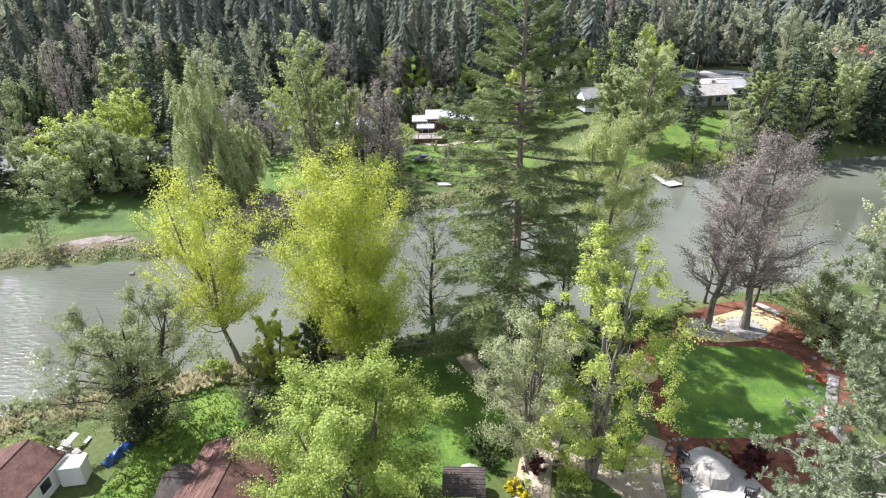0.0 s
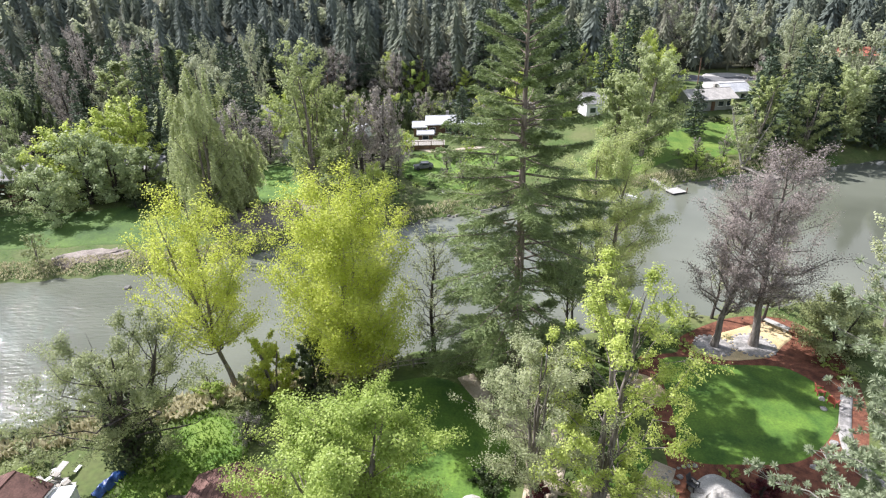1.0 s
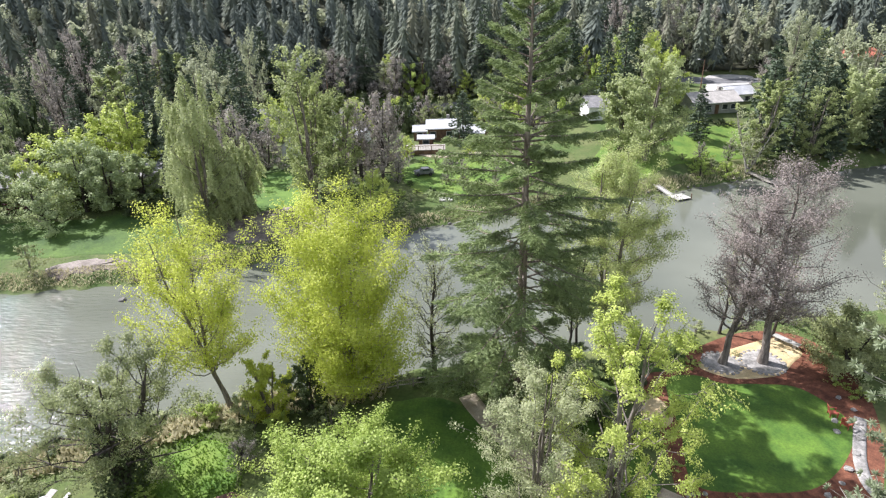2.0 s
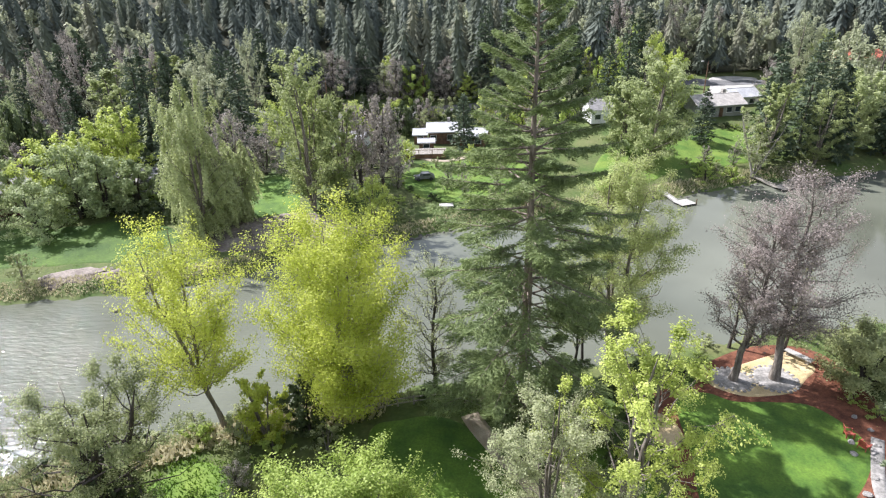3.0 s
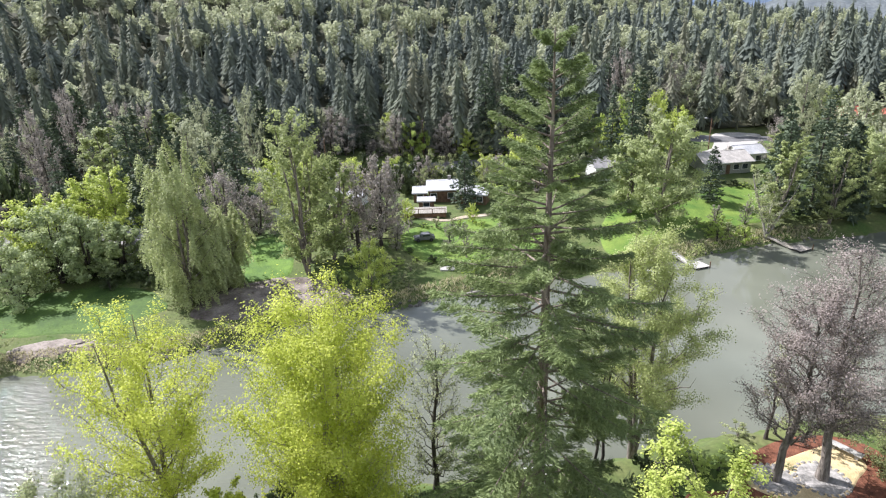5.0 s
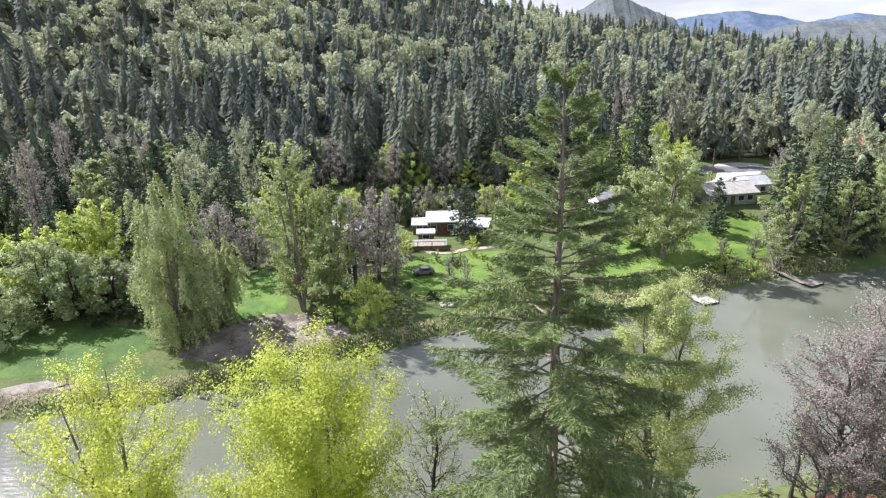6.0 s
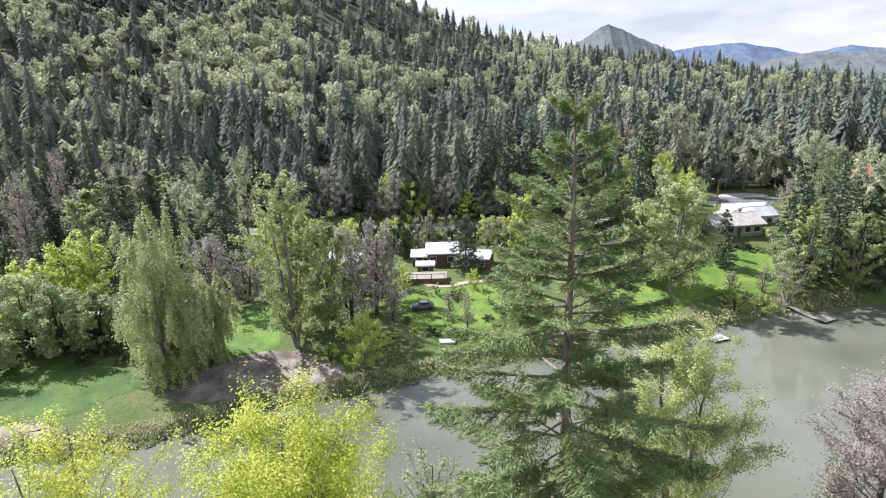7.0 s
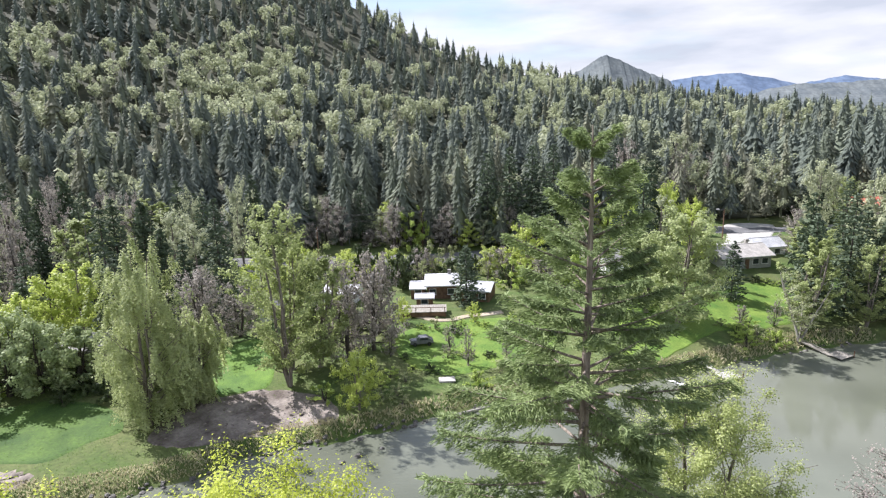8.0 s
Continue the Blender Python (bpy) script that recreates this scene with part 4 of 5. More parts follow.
# docks
def dock(x, y, turn, w, d, ramp, mat, label):
    e = thing("dock", x, y, 0, turn, label, "dock", "floating docks")
    for s in (-1, 1):
        part("float", boxm(0, s * d * 0.3, 0.06, w * 0.96, 0.5, 0.3, bevel=0.05), M_RUBBER, e)
    n = int(w / 0.3)
    for i in range(n):
        part("plank", boxm(-w / 2 + (i + 0.5) * w / n, 0, 0.32, w / n - 0.03, d, 0.06), mat, e)
    part("gangway", boxm(-w * 0.3, d / 2 + ramp / 2, 0.62, 0.9, ramp, 0.08, rx=9), mat, e)
    for s in (-1, 1):
        part("handrail", boxm(-w * 0.3 + s * 0.45, d / 2 + ramp / 2, 0.8, 0.05, ramp, 0.12, rx=9), mat, e)
    part("mooring_post", rodm((w / 2, -d / 2, -1.2), (w / 2, -d / 2, 1.1), 0.09), M_WOOD_BROWN, e)
    return e


dock(35.9, 109.9, 24, 3.0, 2.5, 4.4, M_CONCRETE, "pale floating dock with a narrow gangway")
dock(56.4, 118.0, 30, 3.2, 2.6, 4.8, M_WOOD, "brown weathered floating dock with a gangway")
boat = thing("kayak", 27.9, 107.6, 0.05, -48, "white kayak moored at the bank", "kayak")
bm = bmesh.new()
bmesh.ops.create_uvsphere(bm, u_segments=16, v_segments=10, radius=1)
bmesh.ops.transform(bm, matrix=Matrix.Diagonal((1.7, 0.38, 0.26, 1)), verts=bm.verts)
part("hull", bm, M_WHITE, boat)
part("cockpit", boxm(0, 0, 0.22, 0.8, 0.42, 0.1, bevel=0.04), M_RUBBER, boat)

# street lamp and power line
def pole(x, y, h, name="utility_pole", arm=True):
    e = thing(name, x, y, gz(x, y) - 0.3, 8, "wooden utility pole with crossarm and wires" if arm else "tall street lamp beside the driveway", "pole", "utility poles" if arm else "")
    part("shaft", rodm((0, 0, 0), (0, 0, h), 0.17, 0.1, 10), M_WOOD_BROWN, e)
    if arm:
        part("crossarm", boxm(0, 0, h - 0.8, 0.14, 2.4, 0.16), M_WOOD_BROWN, e)
        part("crossarm", boxm(0, 0, h - 2.2, 0.14, 2.0, 0.16), M_WOOD_BROWN, e)
        for s in (-1.0, 0.0, 1.0):
            part("insulator", rodm((0, s, h - 0.72), (0, s, h - 0.45), 0.07, 0.04), M_WHITE, e)
    else:
        part("arm", rodm((0, 0, h - 0.2), (-1.4, 0, h + 0.15), 0.06, 0.05), M_METAL, e)
        part("lamp_head", boxm(-1.6, 0, h + 0.15, 0.7, 0.3, 0.16, bevel=0.04), M_WHITE, e)
    return e


pole(58.2, 172.0, 8.2, "street_lamp", False)
pole_at = [(-175, 176, 11.0), (-120, 178, 11.0), (-66, 180, 11.0), (-17, 181.5, 11.5), (34, 188, 11.0)]
near_poles = [(-165, 149, 12.5), (-100, 150, 12.8), (-38, 154, 13.5)]
for a in pole_at + near_poles:
    pole(*a)
for i, (a, b) in enumerate(list(zip(pole_at, pole_at[1:])) + list(zip(near_poles, near_poles[1:]))):
    for s, dz in ((-1.0, 0.5), (0.0, 0.5), (1.0, 0.5), (-0.9, 2.2), (0.9, 2.2)):
        p0 = np.array([a[0], a[1] + s, gz(a[0], a[1]) + a[2] - 0.3 - dz])
        p1 = np.array([b[0], b[1] + s, gz(b[0], b[1]) + b[2] - 0.3 - dz])
        g = Geo()
        g.tube(curve_points(p0, p1, (0, 0, -0.9), 14), [0.03] * 14, 4)
        tagged(new("power_cable", g.mesh("power_cable", M_RUBBER)), "thin dark sagging power cable between poles", "cable", "power cables")

# trees on the near bank
M_BARK_CONIFER = surface("sunlit conifer bark", (0.12, 0.09, 0.07), (0.36, 0.3, 0.25), 3, 0.9, 0.6, 20, stretch=(2, 2, 0.3))
tree_thing("conifer_tree", conifer(5, 35.2, 11.8, 28, 6, 104, 24, 0.08, 0.2, 0.28, 0.46, 0.26, 0.82, fluff=0.07, vary=(0.66, 1.16), slim=0.105, stray=0.36, skirt=0.6, plume=0.27, low=0.12, rise=0.75), (M_BARK_CONIFER, M_BIGCON), "tall green conifer with layered drooping boughs", "tree", 4.0, 49.2)
tree_thing("poplar_tree", broadleaf(3, 18.9, 6.5, 0.12, 84, 11, 122, 0.165, "column", 0.2, 4, 1.7, upward=0.7, cloud=0.6), (M_BARK_PALE, M_POPLAR), "broad poplar with dense yellow green spring leaves", "tree", -10.9, 49.6)
tree_thing("poplar_tree", broadleaf(8, 18.6, 5.3, 0.34, 52, 10, 78, 0.16, "column", 0.18, 2, 1.8, (-1.2, 0), upward=0.6, cloud=0.6, gap=0.05), (M_BARK, M_POPLAR), "twin trunked leaning poplar with thin yellow green leaves", "tree", -21.4, 47.2)
oak = tree_thing("oak_tree", broadleaf(14, 13.0, 6.6, 0.28, 44, 10, 130, 0.135, "dome", 0.42, 3, 3.6, (1.2, 0.0), gap=0.18, cloud=0.3, crook=0.1), (M_BARK_DARK, M_OLIVE), "gnarled ivy clad oak with olive leaf clumps", "tree", -26.4, 38.6)
ivy_geo = Geo()
ivy_on(ivy_geo, np.random.default_rng(4), 0.2, 0, 6.0, 1.7, 4200, 0.26)
part("ivy", ivy_geo.mesh("ivy", M_IVY), None, oak, "dark ivy climbing the trunk")
tree_thing("bare_tree", broadleaf(15, 14.2, 3.3, 0.18, 50, 10, 12, 0.14, "oval", 0.2, crook=0.07), (M_BARK_DARK, M_PALE), "slender nearly bare tree by the water", "tree", -3.9, 53.4)
tree_thing("alder_tree", broadleaf(18, 21.6, 5.6, 0.3, 64, 11, 130, 0.13, "oval", 0.24, 3, 2.2, gap=0.1, cloud=0.42, crook=0.06), (M_BARK, M_ALDER), "tall airy tree with lime green spring leaves", "tree", 12.8, 58.0)
tree_thing("alder_tree", broadleaf(19, 15, 4.0, 0.25, 34, 9, 26, 0.24, "oval", 0.2, 2, 1.2, gap=0.1), (M_BARK, M_PALE), "pale sparse tree at the water edge", "tree", 42.0, 59.0)
tree_thing("lime_green_tree", broadleaf(21, 18.9, 5.2, 0.2, 44, 9, 120, 0.14, "oval", 0.28, 2, 1.6, gap=0.16, droop=0.25, cloud=0.34, crook=0.06), (M_BARK, M_LIME), "garden tree with loose lime green leaves", "tree", 9.0, 35.2)
tree_thing("blossom_tree", broadleaf(24, 13.0, 4.6, 0.25, 44, 10, 84, 0.12, "oval", 0.15, 4, 1.8, gap=0.1, cloud=0.4, crook=0.07), (M_BARK, M_PALE), "many stemmed tree with sparse pale leaves", "tree", 4.6, 35.6)
tree_thing("maple_tree", broadleaf(27, 12.6, 6.6, 0.06, 64, 12, 190, 0.148, "dome", 0.22, 4, 3.0, (-0.3, 0), upward=0.4, cloud=0.36, gap=0.05, crook=0.07), (M_BARK, M_FRESH), "rounded garden tree with fresh green leaves", "tree", -7.3, 30.0)
tree_thing("budding_tree", broadleaf(30, 17.6, 4.3, 0.36, 40, 28, 20, 0.125, "oval", 0.32, crook=0.1), (M_BARK, M_BUD), "leafless tree with reddish buds on a gravel patio", "tree", 23.6, 55.2, group="budding trees on the patio")
tree_thing("budding_tree", broadleaf(31, 20.0, 5.6, 0.34, 54, 30, 20, 0.125, "oval", 0.38, crook=0.1), (M_BARK, M_BUD), "leafless tree with reddish buds on a gravel patio", "tree", 27.4, 55.4, group="budding trees on the patio")
tree_thing("pine_tree", pine(33, 30.5, 8.6, 30, 6, 32, 40, size=0.27), (M_BARK_PALE, M_PINE), "grey green long needled pine", "tree", 20.9, 24.6)
tree_thing("yew_shrub", broadleaf(36, 5.6, 1.9, 0.03, 36, 9, 34, 0.2, "oval", 0.12), (M_BARK_DARK, M_IVY), "dark evergreen shrub beneath the poplar", "shrub", -13.9, 46.8)
tree_thing("yellow_green_shrub", broadleaf(37, 6.4, 2.2, 0.03, 34, 9, 40, 0.19, "oval", 0.1, 3, 0.9, upward=0.6), (M_BARK, M_POPLAR), "yellow green sapling beneath the poplar", "shrub", -17.3, 46.0)
tree_thing("olive_shrub", broadleaf(38, 6.4, 4.2, 0.05, 44, 10, 40, 0.2, "dome", 0.14, 3, 1.2), (M_BARK_DARK, M_OLIVE), "rounded grey olive shrub on mulch", "shrub", 34.6, 54.5)
for x_, y_, h_, s_ in ((8.6, 54.0, 12.0, 41), (9.5, 54.6, 13.5, 42), (30.2, 60.0, 11.0, 43), (25.2, 60.5, 9.5, 44)):
    tree_thing("slender_tree", broadleaf(s_, h_, 1.5, 0.45, 16, 6, 9, 0.18, "oval", 0.13, 1, 0.0, (0.5, 0.3)), (M_BARK_DARK, M_PALE), "thin dark trunk with few leaves near the water", "tree", x_, y_, group="slender trunks")

# trees across the river
PROTO = {}


def plant(key, x, y, h, r, turn=None):
    """One tree of a kind, brought to height h and crown radius r."""
    name, mats, label, category, make = KINDS[key]
    rng = np.random.default_rng(int(abs(x * 131 + y * 17)) + 5)
    variants = PROTO.setdefault(key, [])
    z = gz(x, y) - 0.15
    if len(variants) < VARIANTS.get(key, 3):
        ob = tree_thing(name, make(100 + 7 * len(variants) + len(key), h, r), mats, label, category, x, y, z=z)
        variants.append((ob, h, r))
        return ob
    ob, h0, r0 = variants[int(rng.integers(len(variants)))]
    a = rng.uniform(0, 360) if turn is None else turn
    return copy_thing(ob, Matrix.Translation((x, y, z)) @ Matrix.Rotation(radians(a), 4, "Z") @ Matrix.Diagonal((r / r0, r / r0, h / h0, 1)))


VARIANTS = {"conifer": 5, "bush": 4}
KINDS = {
    "conifer": ("conifer_tree", (M_BARK_DARK, M_CONIFER), "dark green conifer on the valley floor", "tree", lambda s, h, r: conifer(s, h, r * 1.25, 24, 6, 9, 2, 0.08, 0.3, 1.0, 0.3, 0.12, 0.8, sides=4, fluff=0.15)),
    "willow": ("willow_tree", (M_BARK, leaf_material("drooping pale green leaves", (0.23, 0.28, 0.1), (0.66, 0.71, 0.38), 0.4, 0.55, 0.3)), "large weeping tree with hanging pale green foliage", "tree", lambda s, h, r: broadleaf(s, h, r * 1.2, 0.2, 46, 11, 84, 0.27, "oval", 0.26, 3, 2.6, droop=0.6, upward=0.0, hang=2.6, cloud=0.26, twigs=False, gap=0.05)),
    "flower": ("flowering_tree", (M_BARK_DARK, leaf_material("white green blossom", (0.17, 0.23, 0.085), (0.62, 0.69, 0.38), 0.35, 0.6, 0.5)), "spreading tree with whitish green blossom", "tree", lambda s, h, r: broadleaf(s, h, r * 1.2, 0.12, 32, 8, 30, 0.42, "dome", 0.28, 3, 2.0, twigs=False)),
    "lime": ("lime_green_tree", (M_BARK, M_LIME), "rounded tree with bright lime green leaves", "tree", lambda s, h, r: broadleaf(s, h, r * 1.2, 0.12, 26, 7, 28, 0.46, "dome", 0.22, 2, 1.0, twigs=False)),
    "grey": ("budding_tree", (M_BARK_DARK, leaf_material("grey brown buds", (0.2, 0.18, 0.15), (0.46, 0.42, 0.37), 0.3, 0.7, 0.4)), "grey brown tree still in bud", "tree", lambda s, h, r: broadleaf(s, h, r * 1.2, 0.1, 30, 7, 14, 0.34, "dome", 0.22, 3, 1.4)),
    "leafy": ("cottonwood_tree", (M_BARK, leaf_material("spring green cottonwood leaves", (0.19, 0.24, 0.08), (0.55, 0.61, 0.28), 0.45, 0.55, 0.3)), "tall cottonwood with spring green leaves", "tree", lambda s, h, r: broadleaf(s, h, r * 1.2, 0.14, 42, 9, 34, 0.36, "oval", 0.26, 3, 2.4, upward=0.4, cloud=0.38, twigs=False)),
    "pear": ("maple_tree", (M_BARK, leaf_material("soft yellow green leaves", (0.22, 0.27, 0.1), (0.58, 0.64, 0.33), 0.45, 0.55, 0.3)), "broad maple with soft yellow green leaves", "tree", lambda s, h, r: broadleaf(s, h, r * 1.2, 0.15, 44, 9, 34, 0.46, "oval", 0.34, 2, 1.5, twigs=False)),
    "pale": ("budding_oak", (M_BARK, M_FOREST_LEAF), "round oak with pale yellowish spring buds", "tree", lambda s, h, r: broadleaf(s, h, r * 1.2, 0.15, 20, 6, 30, 0.62, "dome", 0.3, 2, 1.5, twigs=False)),
    "bush": ("bush", (M_BARK_DARK, M_FRESH), "low green bush on the river bank", "bush", lambda s, h, r: broadleaf(s, h, r * 1.2, 0.02, 12, 5, 22, 0.3, "dome", 0.07, 3, 0.5, twigs=False)),
    "darkbush": ("evergreen_bush", (M_BARK_DARK, M_IVY), "dense dark evergreen bush", "bush", lambda s, h, r: broadleaf(s, h, r * 1.2, 0.02, 12, 5, 24, 0.34, "dome", 0.08, 3, 0.5, twigs=False)),
    "greybush": ("bare_thicket", (M_BARK, M_OLIVE), "grey green twiggy thicket", "bush", lambda s, h, r: broadleaf(s, h, r * 1.2, 0.02, 14, 5, 16, 0.28, "dome", 0.06, 4, 0.8, twigs=False)),
}
FAR_TREES = [
    ("willow", -43.0, 91.0, 26.0, 5.0), ("willow", -40.2, 97.6, 14.0, 3.6), ("willow", -46.5, 96.5, 20.0, 4.0), ("flower", -63.6, 99.0, 11.0, 4.4), ("flower", -60.0, 101.5, 9.0, 3.4), ("lime", -66.0, 112.5, 15.0, 4.6),
    # First three conifers stand out of view, added to shade the left meadow.
    ("conifer", -87.0, 97.0, 21.0, 4.2), ("conifer", -84.0, 91.0, 19.0, 4.0), ("conifer", -90.0, 92.0, 22.0, 4.4), ("darkbush", -66.5, 100.0, 3.0, 2.4), ("darkbush", -61.5, 100.5, 2.6, 2.4), ("darkbush", -57.0, 99.5, 3.0, 2.4), ("darkbush", -53.0, 98.0, 3.4, 2.6), ("bush", -70.0, 97.5, 2.8, 2.2), ("flower", -67.5, 98.0, 12.5, 5.6), ("lime", -74.0, 103.0, 12.5, 5.2), ("lime", -69.6, 105.0, 12.5, 4.4), ("flower", -69.5, 91.0, 9.0, 4.4), ("conifer", -77.2, 107.0, 10.5, 3.2), ("greybush", -62.5, 76.8, 4.6, 2.8), ("lime", -69.9, 111.9, 14.0, 5.2), ("conifer", -63.0, 117.0, 15.0, 3.0), ("conifer", -75.5, 113.0, 12.0, 2.6), ("conifer", -56.2, 108.0, 17.0, 2.4),
    ("grey", -47.4, 116.3, 13.5, 4.5), ("grey", -42.9, 119.9, 10.0, 3.6), ("grey", -51.0, 121.0, 12.0, 4.5),
    ("leafy", -28.5, 102.4, 26.4, 5.9), ("leafy", -25.8, 108.8, 17.9, 3.7), ("leafy", -30.0, 108.0, 21.0, 3.2),
    ("grey", -22.0, 111.1, 16.1, 3.6), ("grey", -18.6, 115.3, 16.4, 4.1), ("grey", -19.0, 122.0, 14.5, 4.0), ("grey", -24.5, 118.0, 15.0, 3.6),
    ("lime", -17.2, 96.4, 8.7, 2.7), ("conifer", -4.0, 137.7, 12.4, 3.3), ("pear", 32.7, 124.3, 20.5, 5.6), ("pear", 29.0, 130.0, 15.0, 4.2),
    ("conifer", 46.6, 136.7, 11.6, 2.8), ("leafy", 54.6, 125.6, 17.0, 3.7), ("conifer", 57.5, 130.2, 19.0, 3.8), ("conifer", 64.5, 131.8, 22.6, 4.3), ("conifer", 70.2, 131.0, 19.1, 3.9),
    ("conifer", 62.0, 140.0, 20.2, 3.6), ("leafy", 66.0, 127.5, 15.0, 3.8), ("lime", 9.8, 158.2, 13.0, 4.5),
    ("conifer", 0.6, 184.2, 25.5, 4.5), ("conifer", 6.6, 186.1, 26.7, 4.5), ("conifer", 12.6, 183.2, 27.8, 4.7), ("conifer", 17.6, 178.7, 28.4, 5.0),
    ("conifer", 32.9, 150.0, 22.6, 3.5), ("conifer", 30.3, 157.3, 18.6, 3.2), ("conifer", 37.0, 160.0, 21.0, 3.6), ("conifer", 23.0, 165.0, 22.0, 3.8),
    ("pale", 56.9, 211.7, 21.9, 7.5), ("pale", 61.0, 199.6, 15.8, 6.1), ("pale", 82.2, 203.3, 18.2, 8.0), ("pale", 98.0, 196.0, 14.0, 6.0), ("pale", 44.0, 203.0, 16.0, 5.6),
    ("pale", 82.5, 150.0, 19.0, 7.0), ("pale", 88.0, 141.0, 17.0, 6.4), ("pale", 93.0, 158.0, 20.0, 7.0), ("pear", 76.0, 136.0, 16.0, 5.0),
    ("leafy", -82.5, 166.1, 19.0, 6.5), ("pale", -99.7, 160.4, 14.6, 6.4), ("pale", -70.0, 150.0, 19.0, 5.6), ("leafy", -76.0, 132.0, 20.0, 5.4), ("pale", -58.0, 138.0, 18.0, 5.0),
    ("conifer", -62.3, 150.1, 21.8, 4.4), ("conifer", -56.0, 128.0, 16.0, 3.0), ("conifer", -84.0, 124.0, 15.0, 3.0), ("conifer", -79.0, 116.5, 11.0, 3.2),
    ("conifer", -34.8, 187.9, 16.3, 2.9), ("grey", -24.2, 184.5, 15.0, 3.6), ("grey", -9.4, 182.5, 12.2, 4.2), ("lime", -4.9, 181.3, 8.2, 3.0), ("grey", -40.0, 184.0, 12.0, 3.8),
    ("lime", -46.0, 140.0, 11.0, 3.6), ("leafy", 68.6, 152.0, 11.0, 3.8), ("grey", 69.8, 160.5, 11.0, 3.4), ("darkbush", -8.2, 156.5, 5.0, 3.6), ("lime", -15.5, 127.0, 5.2, 1.6), ("lime", -2.2, 128.2, 4.2, 1.2),
]
for row in FAR_TREES:
    plant(*row)

rngt = np.random.default_rng(77)


def fill(n, x0, x1, y0, y1, keys, hs, rs, apart=3.2, keep=()):
    """Plants a stretch of woodland at random, clear of what stands there."""
    done = [(a[1], a[2]) for a in FAR_TREES]
    count = tries = 0
    while count < n and tries < n * 30:
        tries += 1
        x, y = rngt.uniform(x0, x1), rngt.uniform(y0, y1)
        if any(a < x < b and c < y < d for a, b, c, d in KEEP + list(keep)) or any((x - p) ** 2 + (y - q) ** 2 < apart ** 2 for p, q in done):
            continue
        if y < np.interp(x, FAR_X, FAR_Y) + 1.5:
            continue
        done.append((x, y))
        s = rngt.uniform(0, 1)
        plant(keys[int(rngt.integers(len(keys)))], x, y, hs[0] + (hs[1] - hs[0]) * s, rs[0] + (rs[1] - rs[0]) * s)
        count += 1


KEEP = [(-17, 2.5, 133, 152), (46, 70, 145, 172), (-72, -58, 102, 114), (-44, -37, 120, 133), (-35, -24, 136, 146), (22, 34, 145, 156), (-92, -80, 100, 112), (-61, 5, 164, 180), (50, 82, 160, 196), (102, 124, 198, 214), (94, 126, 160, 200)]
fill(56, -150, -50, 122, 182, ["conifer", "conifer", "conifer", "conifer", "conifer", "grey", "pale"], (14, 24), (2.8, 4.4), 5.0)
fill(16, -110, -76, 98, 122, ["flower", "conifer", "conifer", "grey", "darkbush"], (7, 16), (2.8, 4.2), 4.5)
fill(60, -48, 22, 148, 168, ["bush", "lime", "greybush", "darkbush", "grey", "conifer"], (3, 8.5), (1.8, 3.4), 2.8)
fill(36, -62, 45, 176, 196, ["greybush", "bush", "grey", "lime", "conifer"], (4, 13), (2.2, 3.8), 3.6)
fill(44, -62, 46, 180.5, 192, ["grey", "greybush", "bush", "grey", "lime", "pale"], (4, 11), (2.0, 3.6), 2.8)
fill(26, 70, 150, 128, 200, ["conifer", "conifer", "pale", "leafy", "conifer"], (14, 25), (3.2, 5.0), 5.5)
fill(16, 36, 72, 176, 205, ["conifer", "pale", "grey", "conifer"], (10, 22), (2.8, 4.6), 5.0)
fill(14, 20, 46, 150, 178, ["conifer", "pale", "lime", "bush"], (6, 18), (2.4, 4.0), 4.0)
fill(14, -24, 22, 96, 108, ["bush", "greybush", "greybush"], (1.4, 3.6), (1.3, 2.4), 2.2, [(-9, -2, 102, 108)])
fill(12, -42, -22, 106, 134, ["bush", "greybush", "darkbush"], (1.6, 4.0), (1.4, 2.6), 2.6, [(-45, -31, 98, 119)])
fill(12, 40, 66, 118, 126, ["greybush", "bush"], (1.0, 2.6), (1.0, 2.0), 2.0)
fill(10, 48, 68, 144, 152, ["bush", "darkbush"], (0.9, 1.8), (0.9, 1.5), 1.8)
fill(9, -20, 6, 124, 131, ["bush", "greybush", "lime"], (1.0, 2.6), (0.9, 1.5), 2.4, [(-18, -6, 125, 131)])
fill(18, -18, 12, 105, 123, ["bush", "greybush", "darkbush", "greybush"], (0.8, 2.2), (0.9, 1.8), 2.4, [(-14, -7, 114, 122), (-8, -3.5, 103, 107)])
for x_, y_, h_ in ((-15.5, 113.0, 5.5), (-6.0, 114.5, 5.0), (-3.0, 110.5, 6.5), (3.0, 113.0, 6.0), (50.0, 126.5, 5.0), (44.5, 127.0, 3.5)):
    plant("grey", x_, y_, h_, 1.3)
tree_thing("leaning_birch", broadleaf(61, 12.5, 4.0, 0.3, 36, 10, 8, 0.26, "oval", 0.16, 6, 4.0, gap=0.2), (M_BARK_PALE, M_PALE), "clump of leaning pale stemmed trees on the bank", "tree", 52.4, 122.4)
fill(8, -78, -52, 96, 104, ["darkbush", "bush"], (1.4, 3.0), (1.4, 2.4), 2.2)

